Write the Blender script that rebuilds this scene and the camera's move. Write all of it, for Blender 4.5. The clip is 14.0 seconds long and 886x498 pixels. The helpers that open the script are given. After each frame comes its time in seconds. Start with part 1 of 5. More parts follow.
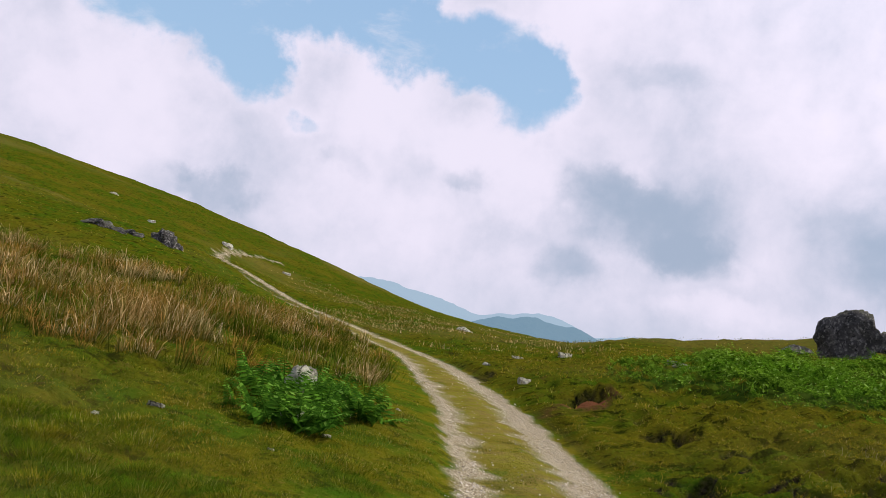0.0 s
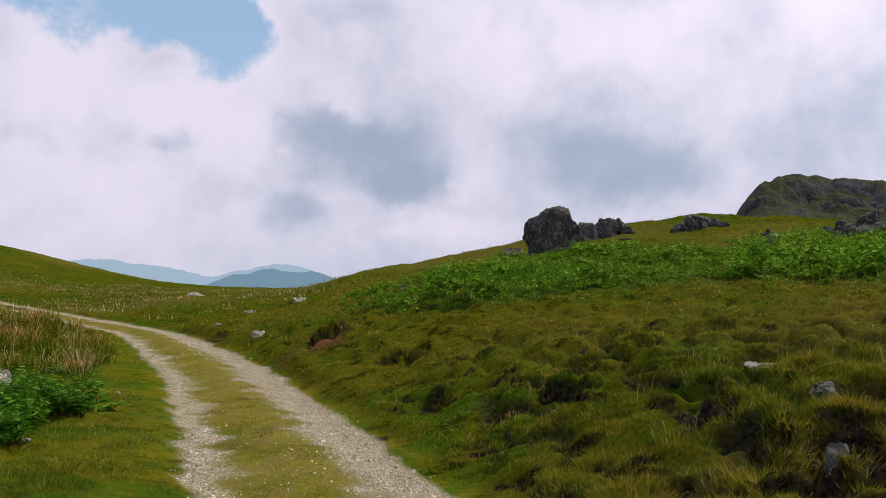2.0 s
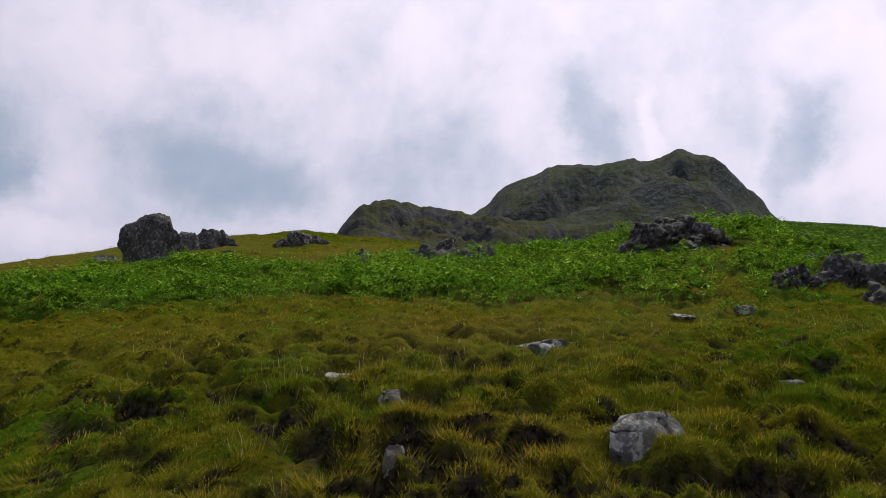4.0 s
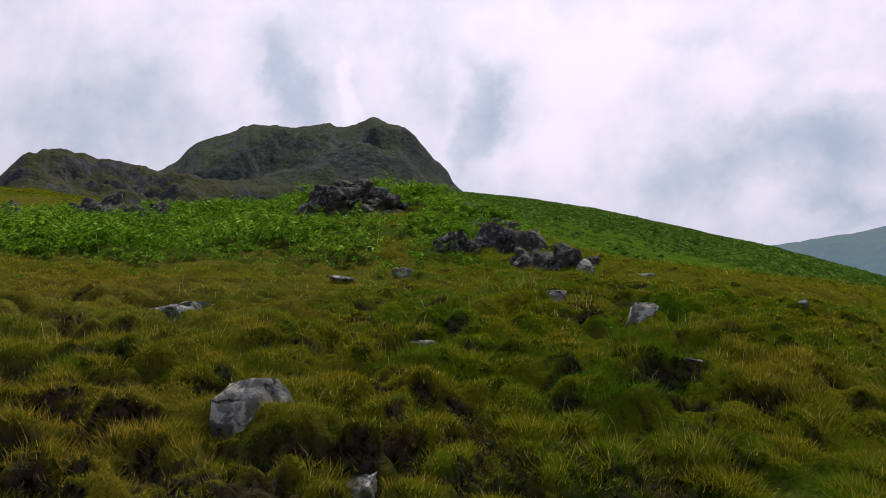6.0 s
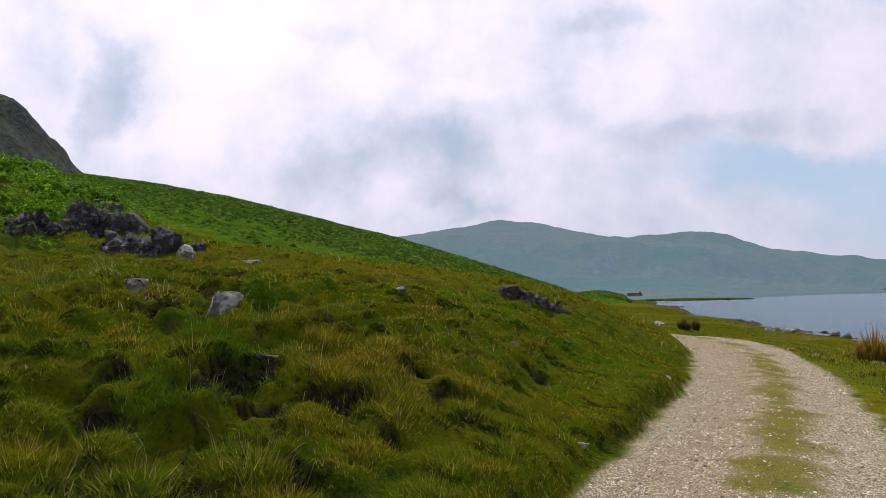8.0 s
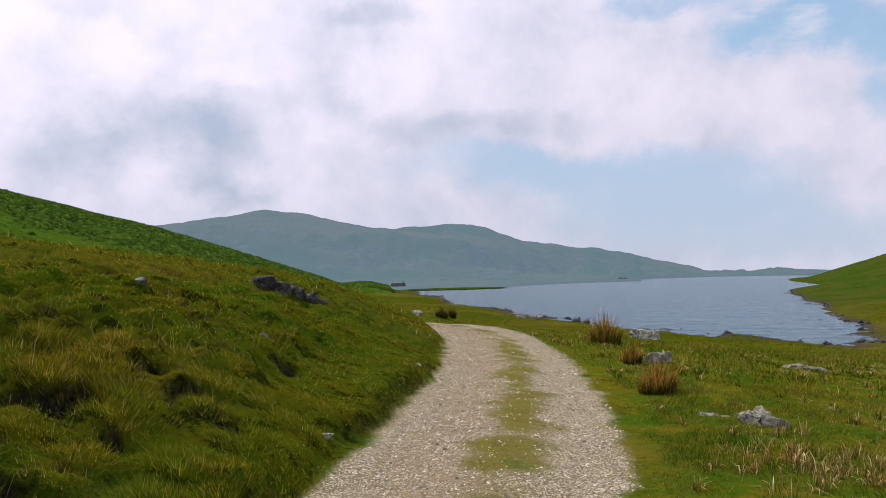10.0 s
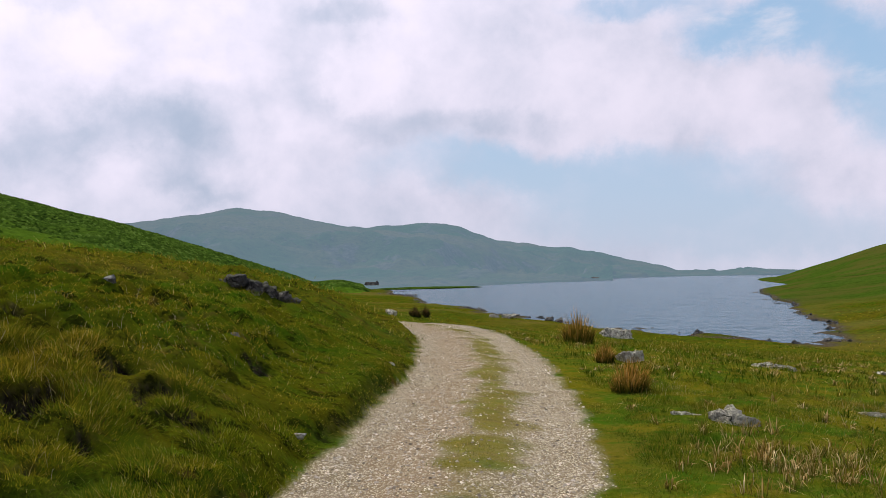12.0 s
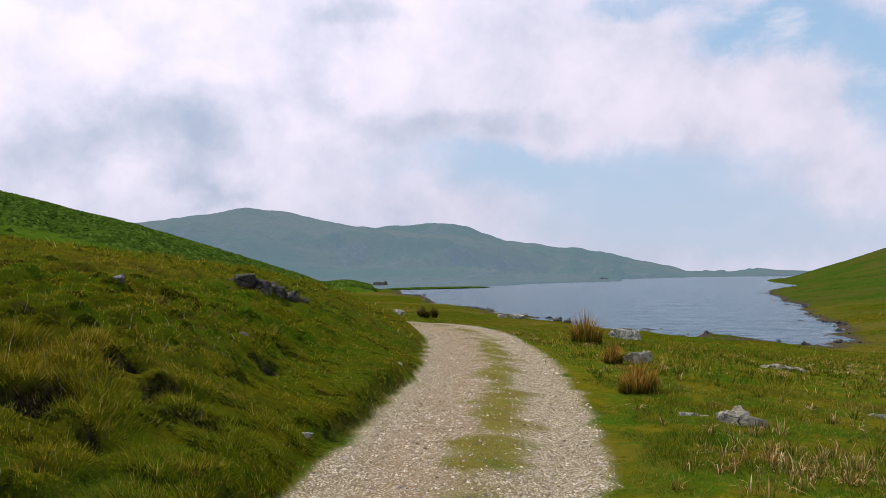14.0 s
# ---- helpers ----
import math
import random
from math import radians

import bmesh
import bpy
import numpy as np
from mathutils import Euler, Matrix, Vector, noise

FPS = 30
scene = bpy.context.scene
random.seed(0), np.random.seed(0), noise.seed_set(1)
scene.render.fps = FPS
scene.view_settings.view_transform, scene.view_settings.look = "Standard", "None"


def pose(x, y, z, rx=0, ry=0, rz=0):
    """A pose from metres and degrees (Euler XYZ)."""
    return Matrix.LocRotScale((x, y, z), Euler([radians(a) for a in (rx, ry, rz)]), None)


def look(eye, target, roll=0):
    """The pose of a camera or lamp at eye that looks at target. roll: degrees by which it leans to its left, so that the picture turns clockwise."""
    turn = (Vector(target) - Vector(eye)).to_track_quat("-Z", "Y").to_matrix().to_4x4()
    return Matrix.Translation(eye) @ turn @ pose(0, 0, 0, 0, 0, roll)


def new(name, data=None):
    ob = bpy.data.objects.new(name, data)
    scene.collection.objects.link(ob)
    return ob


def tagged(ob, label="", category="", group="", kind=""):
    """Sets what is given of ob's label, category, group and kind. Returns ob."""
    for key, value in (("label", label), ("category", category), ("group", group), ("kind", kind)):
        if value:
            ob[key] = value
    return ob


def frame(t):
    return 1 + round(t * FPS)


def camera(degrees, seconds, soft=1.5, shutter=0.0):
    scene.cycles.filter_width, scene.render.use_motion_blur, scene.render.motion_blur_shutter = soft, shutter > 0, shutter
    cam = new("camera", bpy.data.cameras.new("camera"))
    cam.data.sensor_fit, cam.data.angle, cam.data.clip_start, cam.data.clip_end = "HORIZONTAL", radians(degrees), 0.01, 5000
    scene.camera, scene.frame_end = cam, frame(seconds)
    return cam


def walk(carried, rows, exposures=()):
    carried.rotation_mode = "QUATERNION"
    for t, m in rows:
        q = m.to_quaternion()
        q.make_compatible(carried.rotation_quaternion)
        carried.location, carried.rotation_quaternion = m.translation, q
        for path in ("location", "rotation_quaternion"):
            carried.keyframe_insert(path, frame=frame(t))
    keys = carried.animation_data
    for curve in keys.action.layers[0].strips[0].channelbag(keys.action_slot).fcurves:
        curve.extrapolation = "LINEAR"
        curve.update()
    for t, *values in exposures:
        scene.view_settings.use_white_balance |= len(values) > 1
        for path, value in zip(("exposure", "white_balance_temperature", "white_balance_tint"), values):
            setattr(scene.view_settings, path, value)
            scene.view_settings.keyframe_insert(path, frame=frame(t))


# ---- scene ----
# ---------------------------------------------------------------- the camera, turning on the bend of the track
cam = camera(56.0, 14.0, soft=0.6)
# seconds, place (x, y, z), turn, tilt, lean
VIEWS = [
    (0.0, -0.34, -0.97, 1.63, 106.93, 6.18, -11.30),
    (0.1, -0.44, -0.91, 1.62, 106.66, 6.12, -6.64),
    (0.2, -0.47, -0.89, 1.63, 106.26, 5.89, -2.44),
    (0.3, -0.46, -0.88, 1.64, 105.53, 5.58, 0.39),
    (0.5, -0.32, -0.85, 1.63, 104.00, 5.49, 2.33),
    (1.0, -0.34, -0.80, 1.63, 98.32, 4.71, 1.45),
    (1.5, -0.52, -0.75, 1.64, 93.77, 4.14, 0.69),
    (2.0, -0.63, -0.67, 1.62, 89.40, 4.02, 0.28),
    (2.5, -0.70, -0.60, 1.61, 81.20, 4.23, 0.19),
    (3.0, -0.66, -0.61, 1.61, 73.81, 4.72, 0.56),
    (3.2, -0.66, -0.59, 1.61, 71.26, 5.05, 0.18),
    (5.3, -0.55, -0.19, 1.59, 50.43, 3.25, 0.04),
    (5.5, -0.58, -0.06, 1.59, 48.33, 3.22, 0.05),
    (6.0, -0.70, 0.22, 1.59, 41.80, 2.67, -0.71),
    (6.5, -0.75, 0.53, 1.58, 35.50, 2.03, -0.72),
    (7.0, -0.73, 0.86, 1.57, 31.26, 1.70, -0.91),
    (7.5, -0.73, 1.18, 1.56, 23.15, 1.68, -0.57),
    (8.0, -0.78, 1.37, 1.57, 17.18, 2.15, -0.20),
    (8.5, -0.74, 1.49, 1.55, 12.81, 2.45, -0.38),
    (9.0, -0.65, 1.47, 1.56, 7.43, 1.87, 0.03),
    (11.3, -0.61, 1.52, 1.56, -0.62, 1.28, -0.37),
    (11.5, -0.61, 1.51, 1.56, -0.70, 1.17, -0.35),
    (12.0, -0.62, 1.52, 1.56, -0.59, 1.49, -0.17),
    (12.5, -0.61, 1.51, 1.56, -0.64, 1.57, -0.23),
    (13.0, -0.61, 1.52, 1.56, -0.31, 1.55, -0.07),
    (13.5, -0.61, 1.51, 1.56, -0.07, 1.62, -0.34),
    (14.0, -0.61, 1.50, 1.56, 0.00, 1.50, -0.32),
]
walk(cam, [(t, pose(x, y, z, 90 + tilt, lean, turn)) for t, x, y, z, turn, tilt, lean in VIEWS],
     exposures=[(0.0, -0.08), (1.5, -0.16), (3.0, -0.25), (6.0, -0.24), (7.0, -0.05), (8.5, -0.12), (12.0, -0.14), (13.0, -0.14), (14.0, -0.11)])

# ---------------------------------------------------------------- sky and sun
SUN_AZ, SUN_EL = -36, 54


def node(nt, kind, ins=None):
    n = nt.nodes.new("ShaderNode" + kind)
    for key, value in (ins or {}).items():
        if isinstance(value, bpy.types.NodeSocket):
            nt.links.new(value, n.inputs[key])
        else:
            n.inputs[key].default_value = value
    return n


def calc(nt, op, a, b=0.0, c=0.0, clamp=False):
    n = node(nt, "Math", {0: a, 1: b, 2: c})
    n.operation, n.use_clamp = op, clamp
    return n.outputs[0]


def vec(nt, op, a, b=(0, 0, 0)):
    n = node(nt, "VectorMath", {0: a, 1: b})
    n.operation = op
    return n.outputs[1] if op in ("LENGTH", "DOT_PRODUCT", "DISTANCE") else n.outputs[0]


def tex(nt, place, scale, detail=4.0, rough=0.55, warp=0.0):
    return node(nt, "TexNoise", {"Vector": place, "Scale": scale, "Detail": detail, "Roughness": rough, "Distortion": warp}).outputs[0]


def span(nt, x, a, b, c=0.0, d=1.0):
    n = node(nt, "MapRange", {0: x, 1: a, 2: b, 3: c, 4: d})
    n.interpolation_type = "SMOOTHSTEP"
    return n.outputs[0]


def blend(nt, fac, a, b, how="MIX"):
    n = nt.nodes.new("ShaderNodeMix")
    n.data_type, n.blend_type = "RGBA", how
    for socket, value in ((n.inputs[0], fac), (n.inputs[6], a), (n.inputs[7], b)):
        if isinstance(value, bpy.types.NodeSocket):
            nt.links.new(value, socket)
        else:
            socket.default_value = (*value, 1) if isinstance(value, tuple) and len(value) == 3 else value
    return n.outputs[2]


world = bpy.data.worlds.new("summer_sky")
scene.world = world
world.use_nodes = True
wt = world.node_tree
sky = wt.nodes.new("ShaderNodeTexSky")
sky.sky_type, sky.sun_disc = "NISHITA", False
sky.sun_elevation, sky.sun_rotation = radians(SUN_EL), radians(SUN_AZ)
sky.dust_density, sky.altitude = 2.0, 300
way = node(wt, "TexCoord").outputs["Generated"]
part_xyz = node(wt, "SeparateXYZ", {0: way})
bearing = calc(wt, "MULTIPLY", calc(wt, "ARCTAN2", part_xyz.outputs[0], part_xyz.outputs[1]), 57.2958)
rise = calc(wt, "MULTIPLY", calc(wt, "ARCSINE", part_xyz.outputs[2]), 57.2958)
flat = node(wt, "CombineXYZ", {0: bearing, 1: rise}).outputs[0]
# ragged edges: the cloud map is bent by two noises
bend = node(wt, "TexNoise", {"Vector": way, "Scale": 9.0, "Detail": 8.0, "Roughness": 0.62}).outputs[1]
flat = vec(wt, "ADD", flat, vec(wt, "MULTIPLY", vec(wt, "SUBTRACT", bend, (0.5, 0.5, 0.5)), (8, 6, 0)))


def heap(rows, outer=1.3, inner=0.3):
    """Sum of soft patches of the sky: bearing, rise, half width, half height in degrees, weight."""
    total = 0.0
    for az, el, w, h, weight in rows:
        d = vec(wt, "LENGTH", vec(wt, "MULTIPLY", vec(wt, "SUBTRACT", flat, (az, el, 0)), (1 / w, 1 / h, 0)))
        total = calc(wt, "ADD", total, span(wt, d, outer, inner, 0.0, weight))
    return total


# where blue shows, where clouds stand bright, and where their undersides are grey
gaps = heap([(-124.0, 16.8, 3.8, 4.0, .9), (-131, 18.2, 6, 3.2, .9), (-111.0, 19.7, 9.5, 3.2, .9), (-104.4, 17.6, 3.6, 3.2, .6), (-119.4, 12.9, 2.0, 1.1, .45), (-121, 21, 6, 3, .6), (-147, 21.6, 9, 9, 1),
             (1.5, 7.0, 9, 2.2, .5), (13, 6.4, 11, 2.7, .75), (22.5, 15.6, 6, 2.4, .9), (28.5, 11.8, 3.6, 4.5, .8), (14, 17.6, 5, 1.3, .6), (18, 3.0, 16, 2.4, .7), (40, 16, 9, 10, .9), (70, 22, 16, 9, .8), (150, 30, 25, 12, .8)], 1.35, 0.3)
heads = heap([(-130, 10.2, 6, 4.2, .65), (-114, 14.6, 5, 2.6, .6), (-107.6, 13.4, 3.6, 2.3, .55), (-103.4, 11, 2.6, 2.8, .5), (-110, 8, 5, 2.4, .3), (-88, 17, 5, 4, .4), (-82, 13.6, 1.6, 1.2, .25), (-78, 17.7, 3.5, 2.5, .3),
              (-74.6, 17, 4, 3, .5), (-64, 18, 2.5, 3, .45), (-57.4, 15.8, 3, 4, .4), (-48.8, 12.9, 1.0, 3.2, .6), (-95, 13.5, 1.2, 0.6, .35), (-88.4, 8, 1.2, 1.6, .28), (-90, 5.0, 5, 1.1, .4)])
heads = calc(wt, "ADD", heads, heap([(-31.5, 13.5, 6, 6, .7), (-35.3, 9, 3.5, 2.5, .6), (-22.5, 13.6, 3, 2.2, .6), (-16.5, 13, 2.5, 1.2, .4), (-4.8, 12.8, 2.4, 2.2, .6), (-14.6, 6, 3, 1, .45),
                                      (8.5, 12.8, 8, 3, .35), (18, 11, 6, 2, .4), (24, 8.6, 5, 2.2, .4), (-37.5, 17.5, 3, 2, .3), (0, 15.4, 6, 2, .2)]))
undersides = heap([(-94.7, 11, 6, 2.7, .7), (-91.5, 9, 3.4, 1.8, .7), (-84, 11.5, 13, 5, .2), (-98.5, 12.5, 3, 1.5, .4), (-107.6, 11.2, 2, 1.1, .45), (-116, 10.4, 2.2, 1, .35), (-124.5, 6.8, 3, 1.3, .6), (-99, 6.3, 2.5, 1.5, .45), (-77, 9.4, 6, 2.8, .65),
                   (-80, 12, 5, 2, .3), (-67, 9.5, 6, 3, .5), (-95.2, 20, 3, 1.3, .3), (-52.6, 13, 1.6, 4, .45), (-60, 11, 4, 4, .4), (-40, 12, 1.7, 4.5, .55), (-43.5, 15, 1.6, 3, .25)])
undersides = calc(wt, "ADD", undersides, heap([(-19.6, 8.8, 5, 2.4, .6), (-16, 5.5, 4, 1.5, .5), (-25, 8, 3, 3, .35), (-6, 16.8, 4, 1.2, .4), (-10, 11, 4, 2.5, .3), (-2, 9.5, 4, 1.5, .3), (-26, 16.4, 3, 1, .25), (5, 10.2, 6, 1, .25)]))
billow = tex(wt, way, 7.0, 8.0, 0.6, 0.1)
open_sky = calc(wt, "ADD", gaps, calc(wt, "MULTIPLY", calc(wt, "SUBTRACT", billow, 0.5), 1.15))
cover = span(wt, open_sky, span(wt, bearing, -100, -85, 0.22, 0.1), span(wt, bearing, -100, -85, 0.66, 0.95), 1.0, 0.0)
cover = calc(wt, "MULTIPLY", cover, span(wt, rise, 30, 60, 1.0, 0.3))
puff = tex(wt, way, 8.0, 7.0, 0.55, 0.2)
shade = calc(wt, "ADD", calc(wt, "SUBTRACT", calc(wt, "ADD", 0.60, calc(wt, "MULTIPLY", heads, 0.55)), calc(wt, "MULTIPLY", undersides, 0.72)), calc(wt, "MULTIPLY", calc(wt, "SUBTRACT", puff, 0.5), 1.3))
# sunlit rims beside the blue, and small curls
shade = calc(wt, "ADD", shade, calc(wt, "MULTIPLY", span(wt, open_sky, -0.2, 0.35, 0.0, 0.22), span(wt, bearing, -98, -102)))
shade = calc(wt, "ADD", shade, calc(wt, "MULTIPLY", calc(wt, "SUBTRACT", tex(wt, way, 24.0, 6.0, 0.6), 0.5), 0.45))
shade = span(wt, calc(wt, "ADD", shade, span(wt, rise, 10, 28, 0.0, 0.12)), -0.22, 1.12)
cloud = blend(wt, shade, (0.44, 0.53, 0.69), (0.99, 0.93, 1.09))
# thin cloud in front of the sun is brighter
glare = vec(wt, "DOT_PRODUCT", way, (math.sin(radians(SUN_AZ)) * math.cos(radians(SUN_EL)), math.cos(radians(SUN_AZ)) * math.cos(radians(SUN_EL)), math.sin(radians(SUN_EL))))
cloud = blend(wt, 1.0, cloud, blend(wt, span(wt, glare, 0.45, 1.0), (0.97, 0.97, 0.98), (1.38, 1.34, 1.33)), "MULTIPLY")
blue = vec(wt, "MULTIPLY", sky.outputs[0], (0.10, 0.105, 0.105))
blue = blend(wt, 0.85, blue, blend(wt, span(wt, rise, 4, 60), (0.47, 0.69, 0.96), (0.22, 0.42, 0.80)))
blue = blend(wt, span(wt, rise, 15, -1, 0.0, 0.9), blue, (0.61, 0.70, 0.87))
wisps = span(wt, tex(wt, vec(wt, "MULTIPLY", way, (1, 1, 2.2)), 7.0, 6.0, 0.6, 0.2), 0.53, 0.72, 0.0, 0.8)
blue = blend(wt, calc(wt, "MULTIPLY", wisps, span(wt, rise, 9, 14)), blue, (0.86, 0.86, 1.0))
heaven = blend(wt, cover, blue, cloud)
heaven = blend(wt, span(wt, rise, 6, -1, 0.0, 0.45), heaven, (0.58, 0.65, 0.80))
wt.links.new(heaven, wt.nodes["Background"].inputs[0])
wt.nodes["Background"].inputs[1].default_value = 0.95

sun = new("sun", bpy.data.lights.new("sun", "SUN"))
sun.data.energy, sun.data.angle, sun.data.color = 4.9, radians(1.2), (1.0, 0.93, 0.80)
sun.matrix_world = look((math.sin(radians(SUN_AZ)) * 50, math.cos(radians(SUN_AZ)) * 50, 50 * math.tan(radians(SUN_EL))), (0, 0, 0))

# ---------------------------------------------------------------- materials
def material(name, rough=0.9, gloss=0.04):
    m = bpy.data.materials.new(name)
    m.use_nodes = True
    nt = m.node_tree
    shader = nt.nodes["Principled BSDF"]
    shader.inputs["Roughness"].default_value = rough
    shader.inputs["Specular IOR Level"].default_value = gloss
    place = node(nt, "NewGeometry").outputs["Position"]
    return m, nt, shader, place


def bump(nt, shader, fac, strength, distance):
    b = node(nt, "Bump", {"Strength": strength, "Distance": distance, "Height": fac})
    nt.links.new(b.outputs[0], shader.inputs["Normal"])
    return b


def paint(nt, shader, colour):
    nt.links.new(colour, shader.inputs["Base Color"])


def turf_material():
    m, nt, sh, at = material("turf", 0.95, 0.0)
    zone = node(nt, "Attribute")
    zone.attribute_name = "zone"
    verge = zone.outputs[3]
    zone = node(nt, "SeparateColor", {0: zone.outputs[0]})
    wide, mid, fine = tex(nt, at, 0.16, 5), tex(nt, at, 1.1, 5, 0.6), tex(nt, at, 14, 5, 0.7)
    speck = tex(nt, at, 45, 4, 0.75)
    green = blend(nt, span(nt, mid, 0.36, 0.66), (0.060, 0.062, 0.003), (0.028, 0.066, 0.003))
    green = blend(nt, span(nt, wide, 0.42, 0.66, 0, 0.75), green, (0.088, 0.072, 0.006))
    green = blend(nt, span(nt, fine, 0.52, 0.75, 0, 0.5), green, (0.100, 0.086, 0.010))
    green = blend(nt, span(nt, fine, 0.5, 0.28, 0, 0.75), green, (0.010, 0.012, 0.002))
    green = blend(nt, span(nt, speck, 0.62, 0.75, 0, 0.5), green, (0.17, 0.145, 0.05))
    spots = tex(nt, at, 3.0, 5, 0.7)
    green = blend(nt, span(nt, spots, 0.49, 0.38, 0, 0.85), green, (0.010, 0.013, 0.002))
    green = blend(nt, span(nt, spots, 0.58, 0.7, 0, 0.5), green, (0.115, 0.092, 0.014))
    clod = tex(nt, at, 1.9, 4, 0.6)
    green = blend(nt, span(nt, tex(nt, at, 0.045, 5, 0.6), 0.45, 0.65, 0, 0.5), green, (0.110, 0.090, 0.022))
    green = blend(nt, span(nt, clod, 0.60, 0.72, 0, 0.6), green, (0.085, 0.052, 0.014))
    sunny = blend(nt, span(nt, mid, 0.38, 0.62), (0.102, 0.093, 0.006), (0.048, 0.082, 0.005))
    sunny = blend(nt, span(nt, fine, 0.5, 0.72, 0, 0.6), sunny, (0.175, 0.132, 0.030))
    sunny = blend(nt, span(nt, fine, 0.45, 0.25, 0, 0.7), sunny, (0.022, 0.030, 0.004))
    sunny = blend(nt, span(nt, wide, 0.5, 0.7, 0, 0.6), sunny, (0.130, 0.092, 0.015))
    sunny = blend(nt, span(nt, clod, 0.52, 0.62, 0, 0.7), sunny, (0.030, 0.080, 0.004))
    sunny = blend(nt, span(nt, spots, 0.46, 0.36, 0, 0.7), sunny, (0.030, 0.040, 0.005))
    green = blend(nt, verge, green, sunny)
    wear = node(nt, "Attribute")
    wear.attribute_name = "wear"
    wear = node(nt, "SeparateColor", {0: wear.outputs[0]})
    green = blend(nt, calc(nt, "MULTIPLY", wear.outputs[0], span(nt, mid, 0.35, 0.6, 0.2, 0.75)), green, blend(nt, span(nt, spots, 0.42, 0.6), blend(nt, fine, (0.096, 0.066, 0.012), (0.27, 0.19, 0.052)), blend(nt, fine, (0.090, 0.084, 0.006), (0.26, 0.205, 0.026))))
    lush = blend(nt, span(nt, fine, 0.3, 0.7), (0.012, 0.032, 0.004), (0.034, 0.074, 0.008))
    lush = blend(nt, span(nt, mid, 0.4, 0.6, 0, 0.6), lush, (0.044, 0.078, 0.008))
    lush = blend(nt, span(nt, tex(nt, at, 0.35, 5, 0.65), 0.48, 0.3, 0, 0.8), lush, (0.010, 0.030, 0.003))
    lush = blend(nt, span(nt, tex(nt, at, 0.035, 6, 0.65), 0.46, 0.6, 0, 0.85), lush, (0.056, 0.056, 0.012))
    lush = blend(nt, span(nt, tex(nt, at, 0.09, 6, 0.65), 0.44, 0.32, 0, 0.8), lush, (0.016, 0.030, 0.006))
    col = blend(nt, zone.outputs[1], green, lush)
    soil = blend(nt, span(nt, fine, 0.35, 0.7), (0.005, 0.004, 0.003), (0.040, 0.031, 0.021))
    soil = blend(nt, calc(nt, "MULTIPLY", wear.outputs[1], calc(nt, "SUBTRACT", 1.0, zone.outputs[2])), soil, blend(nt, fine, (0.05, 0.018, 0.008), (0.17, 0.068, 0.032)))
    col = blend(nt, calc(nt, "MAXIMUM", zone.outputs[2], wear.outputs[1]), col, soil)
    cells = node(nt, "TexVoronoi", {"Vector": at, "Scale": 60.0})
    stones = blend(nt, node(nt, "SeparateColor", {0: cells.outputs[1]}).outputs[0], (0.25, 0.205, 0.140), (0.86, 0.765, 0.575))
    stones = blend(nt, span(nt, cells.outputs[0], 0.30, 0.6), stones, (0.21, 0.162, 0.098))
    stones = blend(nt, span(nt, mid, 0.52, 0.7, 0, 0.35), stones, (0.38, 0.31, 0.225))
    stones = blend(nt, calc(nt, "MULTIPLY", wear.outputs[2], span(nt, fine, 0.35, 0.6, 0.1, 0.5)), stones, (0.28, 0.19, 0.115))
    col = blend(nt, zone.outputs[0], col, stones)
    paint(nt, sh, col)
    bump(nt, sh, calc(nt, "ADD", fine, calc(nt, "MULTIPLY", calc(nt, "MULTIPLY", cells.outputs[0], zone.outputs[0]), -0.6)), 0.9, 0.05)
    return m


def rock_material(name, dark, pale, lichen, moss=0.0, spots=0.51):
    m, nt, sh, at = material(name, 0.85, 0.2)
    wide, mid, fine = tex(nt, at, 1.3, 6, 0.6), tex(nt, at, 7, 8, 0.7), tex(nt, at, 38, 5, 0.7)
    col = blend(nt, span(nt, wide, 0.35, 0.65), dark, pale)
    col = blend(nt, span(nt, mid, 0.42, 0.32, 0, 0.85), col, tuple(0.35 * c for c in dark))
    col = blend(nt, span(nt, mid, spots, spots + 0.06, 0, 0.95), col, lichen)
    col = blend(nt, span(nt, fine, 0.4, 0.7, 0, 0.4), col, pale)
    bent = vec(nt, "ADD", at, vec(nt, "MULTIPLY", node(nt, "TexNoise", {"Vector": at, "Scale": 4.0, "Detail": 4.0}).outputs[1], (0.35, 0.35, 0.35)))
    edge = node(nt, "TexVoronoi", {"Vector": bent, "Scale": 1.9})
    edge.feature = "DISTANCE_TO_EDGE"
    crack = calc(nt, "MAXIMUM", span(nt, edge.outputs[0], 0.006, 0.03), span(nt, tex(nt, at, 2.6, 4), 0.56, 0.44))
    col = blend(nt, crack, tuple(0.2 * c for c in dark), col)
    if moss:
        up = node(nt, "SeparateXYZ", {0: node(nt, "NewGeometry").outputs["Normal"]}).outputs[2]
        col = blend(nt, calc(nt, "MULTIPLY", span(nt, up, 0.45, 0.85), span(nt, wide, 0.4, 0.6, 0, moss)), col, (0.07, 0.075, 0.02))
    paint(nt, sh, col)
    bump(nt, sh, calc(nt, "ADD", calc(nt, "ADD", calc(nt, "MULTIPLY", mid, 2.0), fine), calc(nt, "MULTIPLY", crack, 0.8)), 1.0, 0.07)
    return m


